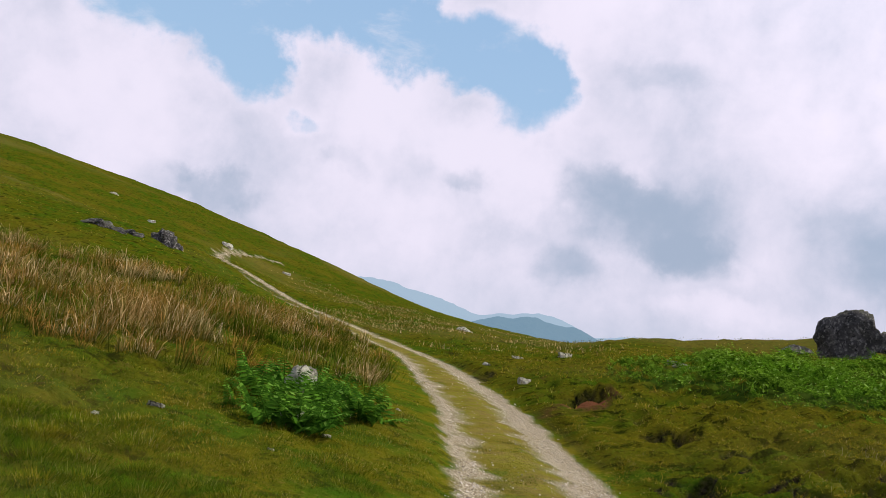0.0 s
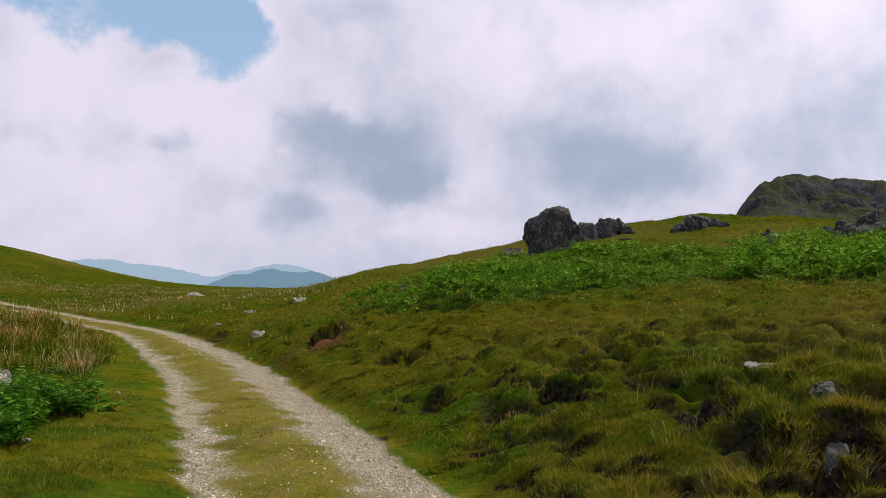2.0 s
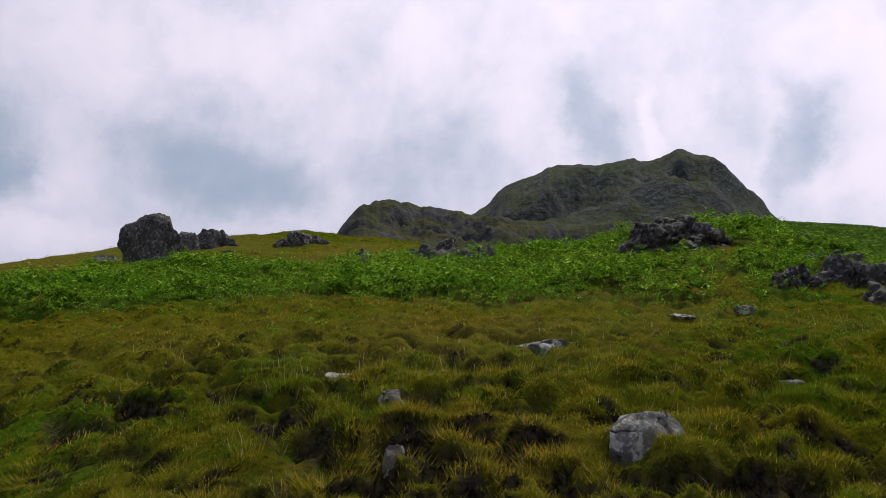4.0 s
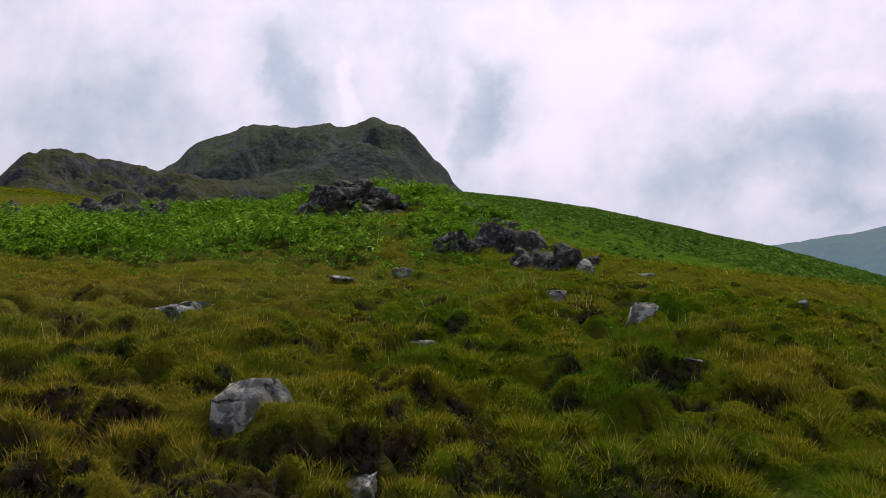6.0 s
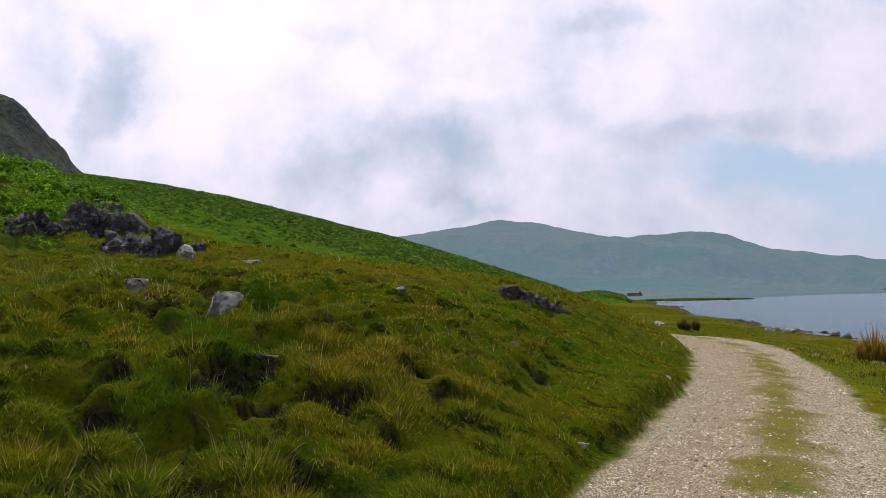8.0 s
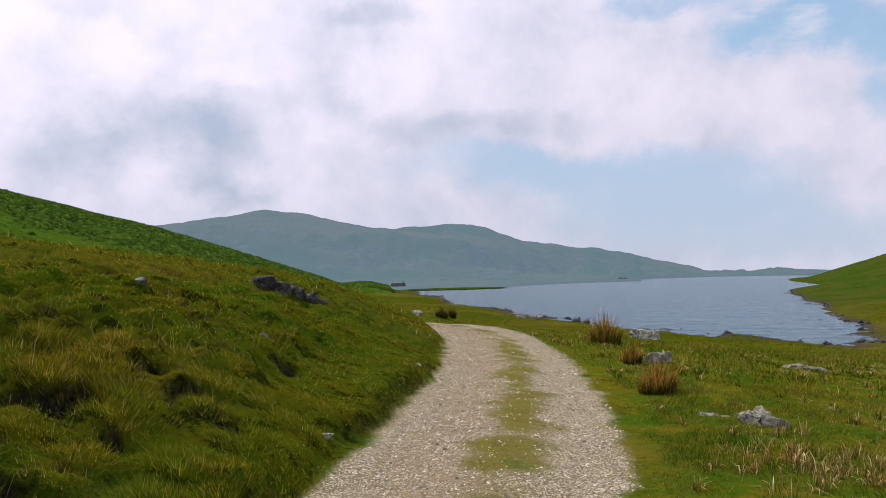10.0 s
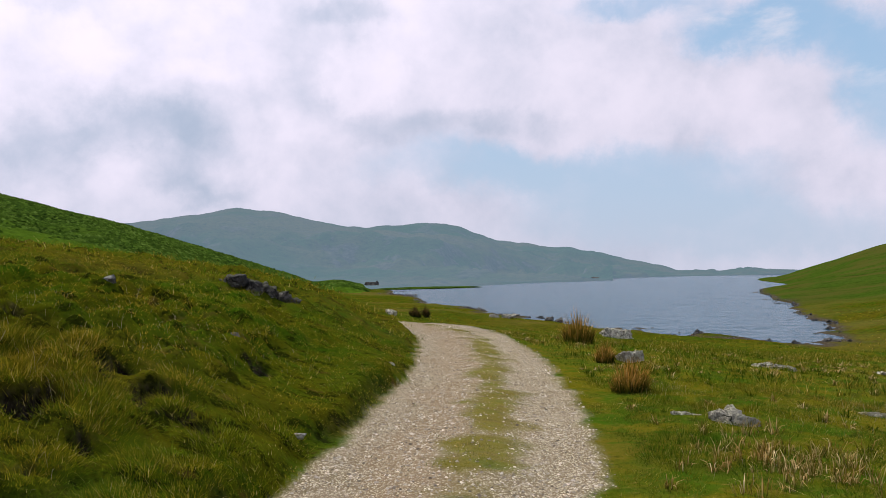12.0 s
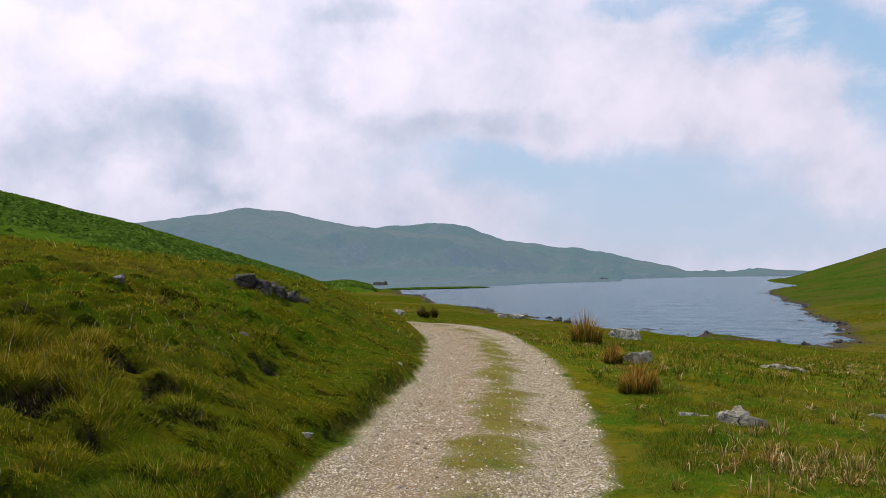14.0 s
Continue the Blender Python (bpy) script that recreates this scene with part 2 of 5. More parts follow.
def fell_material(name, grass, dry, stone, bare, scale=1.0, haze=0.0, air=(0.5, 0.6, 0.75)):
    """Hill ground: grass and heath, with stone where it is steep. haze: the share of emission that paints aerial haze.
    """
    m, nt, sh, at = material(name, 0.95)
    wide, mid, fine = tex(nt, at, 0.012 * scale, 6, 0.6), tex(nt, at, 0.06 * scale, 6, 0.62), tex(nt, at, 0.4 * scale, 6, 0.65)
    up = node(nt, "SeparateXYZ", {0: node(nt, "NewGeometry").outputs["Normal"]}).outputs[2]
    col = blend(nt, span(nt, wide, 0.38, 0.62), grass, dry)
    col = blend(nt, span(nt, fine, 0.52, 0.3, 0, 0.7), col, tuple(0.4 * c for c in grass))
    crag = calc(nt, "ADD", span(nt, up, 0.92, 0.68), calc(nt, "SUBTRACT", span(nt, mid, 0.45, 0.62, 0, 1), 0.6))
    rocky = blend(nt, span(nt, fine, 0.35, 0.65), tuple(0.4 * c for c in stone), stone)
    col = blend(nt, calc(nt, "MULTIPLY", span(nt, crag, 0.1, 0.6), bare), col, rocky)
    paint(nt, sh, col)
    bump(nt, sh, calc(nt, "ADD", calc(nt, "MULTIPLY", mid, 3.0), fine), 1.0, 1.2 / scale)
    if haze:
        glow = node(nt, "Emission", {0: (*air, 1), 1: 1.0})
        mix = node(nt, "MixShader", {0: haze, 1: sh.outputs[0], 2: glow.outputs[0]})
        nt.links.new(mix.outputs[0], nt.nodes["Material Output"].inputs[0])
    return m


def bracken_hill_material():
    m, nt, sh, at = material("bracken_hillside", 0.95, 0.0)
    wide, mid, fine = tex(nt, at, 0.03, 5), tex(nt, at, 0.35, 5, 0.65), tex(nt, at, 1.6, 5, 0.7)
    col = blend(nt, span(nt, mid, 0.36, 0.62), (0.028, 0.058, 0.008), (0.048, 0.090, 0.013))
    clump = node(nt, "TexVoronoi", {"Vector": vec(nt, "ADD", at, vec(nt, "MULTIPLY", node(nt, "TexNoise", {"Vector": at, "Scale": 0.5}).outputs[1], (2.5, 2.5, 2.5))), "Scale": 0.55})
    col = blend(nt, calc(nt, "MULTIPLY", span(nt, clump.outputs[0], 0.45, 0.8), span(nt, tex(nt, at, 0.12, 4), 0.40, 0.62, 0.15, 0.9)), col, (0.007, 0.020, 0.003))
    col = blend(nt, span(nt, fine, 0.55, 0.7, 0, 0.5), col, (0.070, 0.125, 0.012))
    col = blend(nt, span(nt, fine, 0.42, 0.28, 0, 0.6), col, (0.010, 0.026, 0.004))
    low = node(nt, "Attribute")
    low.attribute_name = "foot"
    meadow = blend(nt, mid, (0.070, 0.150, 0.006), (0.105, 0.165, 0.010))
    col = blend(nt, low.outputs[2], col, meadow)
    col = blend(nt, span(nt, wide, 0.5, 0.7, 0, 0.4), col, (0.05, 0.085, 0.01))
    paint(nt, sh, col)
    bump(nt, sh, calc(nt, "SUBTRACT", calc(nt, "ADD", mid, fine), clump.outputs[0]), 1.0, 0.6)
    return m


def blade_material(name, tones, gloss=0.55, clear=0.35, root=None, low=0.78, high=0.55):
    """Leaves: a root, a tip and a dry tone, varied blade by blade and from patch to patch."""
    m, nt, sh, at = material(name, gloss, 0.0)
    geo = node(nt, "NewGeometry")
    chance = geo.outputs["Random Per Island"]
    wide, mid = tex(nt, at, 0.28, 4), tex(nt, at, 1.3, 4, 0.6)
    col = blend(nt, span(nt, mid, 0.35, 0.65), tones[0], tones[1])
    col = blend(nt, span(nt, calc(nt, "ADD", calc(nt, "MULTIPLY", chance, 0.35), wide), 0.55, 0.9), col, tones[2])
    col = blend(nt, span(nt, tex(nt, at, 0.9, 2), 0.6, 0.7, 0, 0.8), col, tones[1])
    col = blend(nt, span(nt, chance, 0.92, 1.0, 0, 0.7), col, tones[3])
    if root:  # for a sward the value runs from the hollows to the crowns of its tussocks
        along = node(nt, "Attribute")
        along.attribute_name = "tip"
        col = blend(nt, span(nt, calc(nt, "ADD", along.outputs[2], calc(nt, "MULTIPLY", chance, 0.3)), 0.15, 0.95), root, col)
    hue = node(nt, "HueSaturation", {"Saturation": 1.0, "Value": calc(nt, "ADD", low, calc(nt, "MULTIPLY", calc(nt, "POWER", chance, 1.5), high)), "Color": col})
    paint(nt, sh, hue.outputs[0])
    thin = node(nt, "BsdfTranslucent", {0: hue.outputs[0]})
    mix = node(nt, "MixShader", {0: clear, 1: sh.outputs[0], 2: thin.outputs[0]})
    nt.links.new(mix.outputs[0], nt.nodes["Material Output"].inputs[0])
    return m


def water_material():
    m, nt, sh, at = material("lake_water", 0.2)
    sh.inputs["Base Color"].default_value = (0.024, 0.068, 0.104, 1)
    sh.inputs["Specular IOR Level"].default_value = 0.16
    stretched = vec(nt, "MULTIPLY", at, (0.55, 1.2, 1))
    waves = calc(nt, "ADD", tex(nt, stretched, 1.6, 3, 0.5), calc(nt, "MULTIPLY", tex(nt, stretched, 0.28, 3), 1.6))
    bump(nt, sh, waves, 1.0, 0.55)
    return m


TURF = turf_material()
STONE = rock_material("grey_lichened_stone", (0.075, 0.070, 0.066), (0.27, 0.255, 0.24), (0.58, 0.56, 0.50), 0.3, 0.50)
PALESTONE = rock_material("weathered_pale_stone", (0.13, 0.118, 0.092), (0.42, 0.385, 0.31), (0.70, 0.66, 0.53), 0.35, 0.47)
CRAG = rock_material("dark_crag_stone", (0.030, 0.028, 0.028), (0.105, 0.097, 0.094), (0.27, 0.25, 0.235), 0.55, 0.53)
WHITESTONE = rock_material("whitish_stone", (0.36, 0.34, 0.29), (0.62, 0.59, 0.52), (0.74, 0.71, 0.63), 0.0, 0.44)
WET = rock_material("wet_shore_stone", (0.03, 0.029, 0.028), (0.10, 0.095, 0.088), (0.16, 0.15, 0.135))
FELL = fell_material("fell", (0.024, 0.034, 0.018), (0.040, 0.045, 0.026), (0.058, 0.064, 0.064), 0.75)
CRAGLAND = fell_material("craggy_moor", (0.026, 0.034, 0.013), (0.042, 0.043, 0.019), (0.060, 0.059, 0.062), 1.0, 3.0)
# far fells glow in the colour of the air, painted in as haze
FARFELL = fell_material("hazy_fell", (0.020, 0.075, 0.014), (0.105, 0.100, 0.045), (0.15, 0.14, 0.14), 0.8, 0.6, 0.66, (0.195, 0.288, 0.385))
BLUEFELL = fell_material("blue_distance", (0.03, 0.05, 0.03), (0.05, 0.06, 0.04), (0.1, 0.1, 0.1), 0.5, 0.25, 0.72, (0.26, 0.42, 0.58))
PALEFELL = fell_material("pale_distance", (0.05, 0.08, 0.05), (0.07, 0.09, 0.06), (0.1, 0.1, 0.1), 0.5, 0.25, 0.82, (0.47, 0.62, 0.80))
GREENHILL = bracken_hill_material()
LAKE = water_material()
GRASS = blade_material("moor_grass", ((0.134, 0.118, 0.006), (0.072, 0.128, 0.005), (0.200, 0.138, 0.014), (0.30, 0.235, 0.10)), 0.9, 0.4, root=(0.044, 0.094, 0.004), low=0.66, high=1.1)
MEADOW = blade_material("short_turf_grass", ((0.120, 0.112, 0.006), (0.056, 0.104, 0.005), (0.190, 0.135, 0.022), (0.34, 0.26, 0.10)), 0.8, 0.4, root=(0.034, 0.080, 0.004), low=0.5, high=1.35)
BENT = blade_material("bent_stems", ((0.30, 0.26, 0.13), (0.22, 0.21, 0.08), (0.44, 0.36, 0.21), (0.60, 0.52, 0.36)), 0.4, 0.2)
STRAW = blade_material("dry_grass", ((0.29, 0.150, 0.040), (0.15, 0.13, 0.024), (0.46, 0.33, 0.16), (0.60, 0.47, 0.29)), root=(0.060, 0.070, 0.008), low=0.75, high=1.1)
RUSH = blade_material("rushes", ((0.26, 0.135, 0.022), (0.16, 0.12, 0.016), (0.42, 0.22, 0.05), (0.55, 0.36, 0.13)), root=(0.040, 0.062, 0.006))
FERN = blade_material("bracken", ((0.054, 0.132, 0.007), (0.080, 0.174, 0.010), (0.115, 0.200, 0.016), (0.22, 0.30, 0.08)), 0.6, 0.4, low=0.42, high=1.5)
DARKRUSH = blade_material("dark_rushes", ((0.070, 0.046, 0.016), (0.046, 0.046, 0.012), (0.11, 0.066, 0.022), (0.15, 0.10, 0.04)), root=(0.016, 0.022, 0.005))
HILLFERN = blade_material("hillside_bracken", ((0.048, 0.096, 0.010), (0.064, 0.122, 0.015), (0.085, 0.140, 0.020), (0.10, 0.155, 0.03)), 0.8, 0.3, low=0.7, high=0.7)
DARKFERN = blade_material("deep_green_fern", ((0.040, 0.115, 0.010), (0.058, 0.150, 0.012), (0.085, 0.175, 0.016), (0.13, 0.22, 0.04)), 0.6, 0.4, low=0.6, high=1.1)

# ---------------------------------------------------------------- terrain
def lattice(ix, iy, seed):
    h = (ix * 374761393 + iy * 668265263 + seed * 1274126177) & 0x7FFFFFFF
    h = ((h ^ (h >> 13)) * 1103515245) & 0x7FFFFFFF
    return ((h ^ (h >> 16)) & 0xFFFF) / 65535.0


def vnoise(x, y, seed=0):
    """Smooth value noise, -1 to 1, one cell a metre."""
    x, y = np.asarray(x, float), np.asarray(y, float)
    ix, iy = np.floor(x).astype(np.int64), np.floor(y).astype(np.int64)
    fx, fy = x - ix, y - iy
    fx, fy = fx * fx * fx * (fx * (fx * 6 - 15) + 10), fy * fy * fy * (fy * (fy * 6 - 15) + 10)
    a, b = lattice(ix, iy, seed), lattice(ix + 1, iy, seed)
    c, d = lattice(ix, iy + 1, seed), lattice(ix + 1, iy + 1, seed)
    return 2 * (a + (b - a) * fx + (c - a) * fy + (a - b - c + d) * fx * fy) - 1


def fbm(x, y, octaves=4, seed=0, gain=0.5):
    total, amp, f = 0.0, 1.0, 1.0
    for i in range(octaves):
        total = total + amp * vnoise(x * f + 17.3 * i, y * f - 9.1 * i, seed + i)
        amp, f = amp * gain, f * 2.03
    return total


def smooth(a, b, x):
    t = np.clip((x - a) / (b - a), 0, 1)
    return t * t * (3 - 2 * t)


WATER = -3.0
# heights of the land on rings round the bend of the track: bearing, height
RINGS = {
    2: [(-180, 0), (180, 0)],
    6: [(-180, .1), (-125, .15), (-108, .08), (-97, 0), (-90, .02), (-83, .3), (-72, .52), (-56, .55), (-40, .5), (-27, .36), (-20, .16), (-15, 0), (20, 0), (40, -.1), (180, .1)],
    10: [(-180, .35), (-116, .3), (-106, .15), (-99, .1), (-94, .18), (-88, .52), (-80, .85), (-70, 1.05), (-58, 1.15), (-45, 1.12), (-32, 1.15), (-24, 1.05), (-16, .62), (-10, .03), (0, 0), (14, 0), (26, -.1), (50, -.2), (180, .35)],
    16: [(-180, .7), (-125, .6), (-116, .45), (-108, .3), (-102, .28), (-97, .55), (-91, .95), (-83, 1.42), (-70, 1.68), (-58, 1.65), (-45, 1.75), (-33, 1.72), (-25, 1.55), (-19, 1.35), (-14, .95), (-8, .4), (-4, 0), (4, 0), (12, -.1), (20, -.3), (30, -.45), (60, -.4), (180, .7)],
    26: [(-180, 1.4), (-125, 1), (-116, .75), (-108, .66), (-100, 1.25), (-96, 1.6), (-91, 2.1), (-83, 2.5), (-70, 2.75), (-58, 2.75), (-48, 3.5), (-43, 3.6), (-37, 3.1), (-32, 2.3), (-26, 2), (-20, 1.68), (-14, 1.42), (-8, .75), (-4, .1), (0, -.15), (8, -.5), (18, -.85), (30, -1), (60, -1), (180, 1.4)],
    42: [(-180, 3), (-125, 2.3), (-118, 1.55), (-113, 1.3), (-108, 1.6), (-103, 2.1), (-99, 2.4), (-97, 2.85), (-92, 3.2), (-88, 3.75), (-84, 4.3), (-82, 4.45), (-76, 4.85), (-70, 4.75), (-62, 4.7), (-55, 5.2), (-50, 5.8), (-44, 6.2), (-40, 5), (-36, 3.2), (-30, 2), (-22, 1.2), (-15, .8), (-8, 0), (0, -1), (8, -1.6), (18, -2), (30, -2), (60, -1.5), (180, 3)],
    65: [(-180, 6.5), (-135, 6), (-126, 4.7), (-121, 3.2), (-118, 2.4), (-113, 2.2), (-108, 2.6), (-103, 2.8), (-99, 2.9), (-97, 3.8), (-93, 4.75), (-89, 5.8), (-85, 6.5), (-82, 7.1), (-76, 8), (-73, 8.4), (-69, 8), (-62, 6.9), (-55, 6.6), (-45, 6), (-36, 3), (-28, 1.6), (-20, .2), (-10, -1.1), (0, -1.9), (9, -2.6), (14, -2.85), (17, -3.1), (22, -3.35), (25.2, -3.1), (26.2, -2.75), (31, -2.2), (60, -1), (180, 6.5)],
    100: [(-180, 11), (-135, 9.6), (-126, 7.3), (-121, 5.6), (-118, 4.6), (-113, 3.9), (-108, 3.6), (-103, 3.5), (-96, 4), (-88, 6), (-82, 7.6), (-73, 10), (-68, 9.6), (-60, 9), (-50, 8), (-40, 4), (-30, 1), (-20, -1), (-10, -2), (-1, -2.6), (2.9, -3.0), (8, -4), (20, -4.2), (22.7, -3.15), (23.4, -2.8), (26, -2.3), (30, -1.2), (40, 1), (60, 3), (180, 11)],
    160: [(-180, 23), (-136, 21), (-131, 19.2), (-127, 17.9), (-122, 15.2), (-116, 11.6), (-111, 8), (-108, 6.4), (-104, 5.6), (-98, 5), (-90, 6), (-80, 8), (-70, 11), (-60, 13), (-50, 11), (-40, 7), (-30, 2), (-20, -1), (-8, -2.5), (-3, -2.8), (-1.7, -3.0), (1, -4), (18, -4.5), (21.4, -3.15), (22.2, -2.7), (25, -1.8), (28, -.4), (40, 6), (60, 12), (180, 23)],
    220: [(-180, 28), (-136, 25), (-127, 22), (-121, 18), (-115, 13.6), (-111, 9.6), (-108, 7.9), (-103, 6.8), (-98, 6), (-90, 6.5), (-80, 8), (-70, 10), (-60, 12.5), (-50, 11), (-40, 8.5), (-30, 2), (-20, -1.8), (-8, -2.6), (-4.2, -2.75), (-3.4, -2.95), (-2, -3.4), (4, -3.6), (11, -4.5), (19, -4.5), (20.9, -3.1), (21.6, -2.7), (23.6, -.4), (25, .3), (28.3, 2.2), (40, 9), (60, 13), (180, 28)],
    300: [(-180, 34), (-131, 29), (-121, 21), (-115, 15.5), (-110, 11), (-103, 8.4), (-95, 7), (-80, 8), (-60, 12), (-40, 10), (-24, -1), (-20, -2.6), (-6, -2.8), (4, -2.9), (7.5, -3.2), (11, -4.5), (19, -4.5), (22.8, -3.6), (23.8, -2.8), (25, -1), (28.3, 3), (40, 14), (60, 24), (180, 34)],
    500: [(-180, 33), (-120, 21), (-100, 11), (-60, 10), (-26, -1), (-20, -3.6), (0, -3.8), (15, -4.3), (21, -3.5), (22, -2.8), (22.8, -1), (23.6, 3), (26.2, 9.5), (28.3, 17), (40, 30), (60, 35), (180, 33)],
    800: [(-180, 30), (-120, 20), (-100, 12), (-60, 8), (-26, -1), (-20, -4), (0, -4.2), (15, -4.2), (21, -4), (22, -3.2), (24, -2), (28, 5), (30, 8), (60, 30), (180, 30)],
    4800: [(-180, -5), (180, -5)],
}
GA = np.arange(-180, 180.01, 0.5)
GR = np.linspace(np.log(2.0), np.log(4800.0), 220)


def ring_table():
    keys = sorted(RINGS)
    rows = []
    for k in keys:
        az, z = np.array(RINGS[k], float).T
        rows.append(np.interp(GA, az, z))
    rows, lk = np.array(rows), np.log(np.array(keys, float))
    slopes = np.gradient(rows, lk, axis=0)
    out = np.empty((len(GR), len(GA)))
    for i, g in enumerate(GR):
        j = min(max(np.searchsorted(lk, g) - 1, 0), len(lk) - 2)
        h = lk[j + 1] - lk[j]
        t = (g - lk[j]) / h
        out[i] = ((2 * t**3 - 3 * t**2 + 1) * rows[j] + (t**3 - 2 * t**2 + t) * h * slopes[j]
                  + (-2 * t**3 + 3 * t**2) * rows[j + 1] + (t**3 - t**2) * h * slopes[j + 1])
    w = np.exp(-0.5 * (np.arange(-5, 6) / 2.0) ** 2)
    w /= w.sum()
    wide = np.concatenate([out[:, -6:-1], out, out[:, 1:6]], 1)
    return np.array([np.convolve(r, w, "valid") for r in wide])


TABLE = ring_table()


def land(x, y):
    """The lie of the land without its small relief."""
    r = np.maximum(np.hypot(x, y), 2.0)
    u = np.clip((np.degrees(np.arctan2(x, y)) + 180) / 0.5, 0, len(GA) - 1.001)
    v = np.clip((np.log(r) - GR[0]) / (GR[1] - GR[0]), 0, len(GR) - 1.001)
    i, j = v.astype(int), u.astype(int)
    a, b = v - i, u - j
    return (TABLE[i, j] * (1 - a) * (1 - b) + TABLE[i + 1, j] * a * (1 - b)
            + TABLE[i, j + 1] * (1 - a) * b + TABLE[i + 1, j + 1] * a * b)


# the middle of the track, from the moor round the bend and down to the lake
TRACK = [(-104, -57), (-90, -57), (-77, -50.5), (-61, -37.5), (-54, -31), (-45.5, -23.8), (-37, -16.8), (-29.5, -11.2), (-26.2, -9), (-22.2, -7.1), (-17.5, -5), (-12.5, -3.15),
         (-9.5, -2.15), (-7.6, -1.5), (-5, -.7), (-2.7, .2), (-1.3, 1.6), (-.8, 3.4), (-.65, 5), (-.6, 7.1), (-.35, 8.9), (-.15, 10.8), (.05, 13.5), (.2, 17), (.1, 21),
         (-.35, 24.6), (-1.8, 28), (-5, 32), (-10, 36)]


def spline(points, n):
    p = np.array([points[0], *points, points[-1]], float)
    out = []
    for k in range(1, len(p) - 2):
        t = np.linspace(0, 1, n, endpoint=False)[:, None]
        a, b, c, d = p[k - 1], p[k], p[k + 1], p[k + 2]
        out.append(0.5 * (2 * b + (c - a) * t + (2 * a - 5 * b + 4 * c - d) * t**2 + (3 * b - a - 3 * c + d) * t**3))
    return np.concatenate(out)


PATHWAY = spline(TRACK, 14)
PATH_Z = land(PATHWAY[:, 0], PATHWAY[:, 1])
PATH_Z = np.convolve(np.pad(PATH_Z, 8, "edge"), np.ones(17) / 17, "valid")


def off_track(x, y):
    """Sideways distance from the middle of the track (positive towards the hillside on its inner side), and the track's height there."""
    shape = np.shape(x)
    x, y = np.ravel(x).astype(float), np.ravel(y).astype(float)
    side, level = np.full(len(x), 99.0), np.zeros(len(x))
    near = np.where(np.hypot(x, y) < 130)[0]
    seg = np.gradient(PATHWAY, axis=0)
    seg /= np.linalg.norm(seg, axis=1)[:, None]
    for part in np.array_split(near, max(1, len(near) // 4000)):
        if not len(part):
            continue
        dx, dy = x[part, None] - PATHWAY[None, :, 0], y[part, None] - PATHWAY[None, :, 1]
        k = (dx * dx + dy * dy).argmin(1)
        rows = np.arange(len(part))
        dx, dy = dx[rows, k], dy[rows, k]
        side[part] = np.sign(seg[k, 0] * dy - seg[k, 1] * dx) * np.hypot(dx, dy)
        level[part] = PATH_Z[k]
    side = side * np.interp(x, [-30, -22], [1.12, 1.0])  # the track narrows out on the moor
    return side.reshape(shape), level.reshape(shape)


def tussock(x, y, cell=0.5):
    """Grass tussocks: how high one stands (0 to 1) and which way it falls off from its middle."""
    x, y = np.asarray(x, float), np.asarray(y, float)
    ix, iy = np.floor(x / cell).astype(np.int64), np.floor(y / cell).astype(np.int64)
    best, bx, by = np.full(x.shape, 9.0), np.zeros(x.shape), np.zeros(x.shape)
    for i in (-1, 0, 1):
        for j in (-1, 0, 1):
            cx = (ix + i + 0.15 + 0.7 * lattice(ix + i, iy + j, 401)) * cell
            cy = (iy + j + 0.15 + 0.7 * lattice(ix + i, iy + j, 402)) * cell
            size = 0.65 + 0.7 * lattice(ix + i, iy + j, 403)
            d = np.hypot(x - cx, y - cy) / (size * cell)
            near = d < best
            best, bx, by = np.where(near, d, best), np.where(near, x - cx, bx), np.where(near, y - cy, by)
    return np.clip(1 - (best / 0.75) ** 2, 0, 1), bx, by


def meadow_amount(x, y, side):
    """Short, sunny turf on the outer verge of the track and down to the lake."""
    r = np.hypot(x, y)
    left = np.where(x < -4, 0.75 * smooth(-5.5, -2.2, side + 1.2 * fbm(x * 0.4, y * 0.4, 2, 411)), 1.0)
    return np.maximum(smooth(-1.0, -1.35, side) * left * smooth(60, 30, r) * (side > -60), smooth(1.5, 1.2, np.abs(side) + 0.25 * vnoise(x * 1.5, y * 1.5, 421) + 0.25 * (side > 0)) * smooth(50, 40, r))


def peat_and_shade(x, y, side):
    """Bare peat between tussocks, thickened to paint shade at the foot of the bank."""
    x, y = np.asarray(x, float), np.asarray(y, float)
    r, az = np.hypot(x, y), np.degrees(np.arctan2(x, y))
    patch = smooth(-0.05, 0.45, fbm(x * 0.45, y * 0.45, 3, 481) + np.interp(r, [4, 5.8, 6.8, 9, 14, 24], [1.1, 0.95, 0.2, -0.05, -0.2, -0.5]))
    patch = np.maximum(patch, 0.85 * smooth(-55, -68, az) * smooth(13, 10.5, r) * smooth(-0.5, 0.05, fbm(x * 0.4, y * 0.8, 3, 483)))
    bank = smooth(1.5, 2.3, side) * smooth(-8, -16, az) * smooth(-112, -100, az) * (r < 30)
    lumps = np.where(bank > 0, tussock(x, y)[0] + 0.35 * tussock(x + 7, y - 3, 0.23)[0] + 0.25 * vnoise(x * 7, y * 7, 491), 1.0)
    edge = np.maximum(np.interp(r, [4, 6, 7.2], [1.25, 1.1, 0.70]), np.interp(r, [8, 10], [1.12, 0.92]) * (az < -60) * (r < 12))
    return bank * patch * np.clip((edge - lumps) / 0.3, 0, 1)


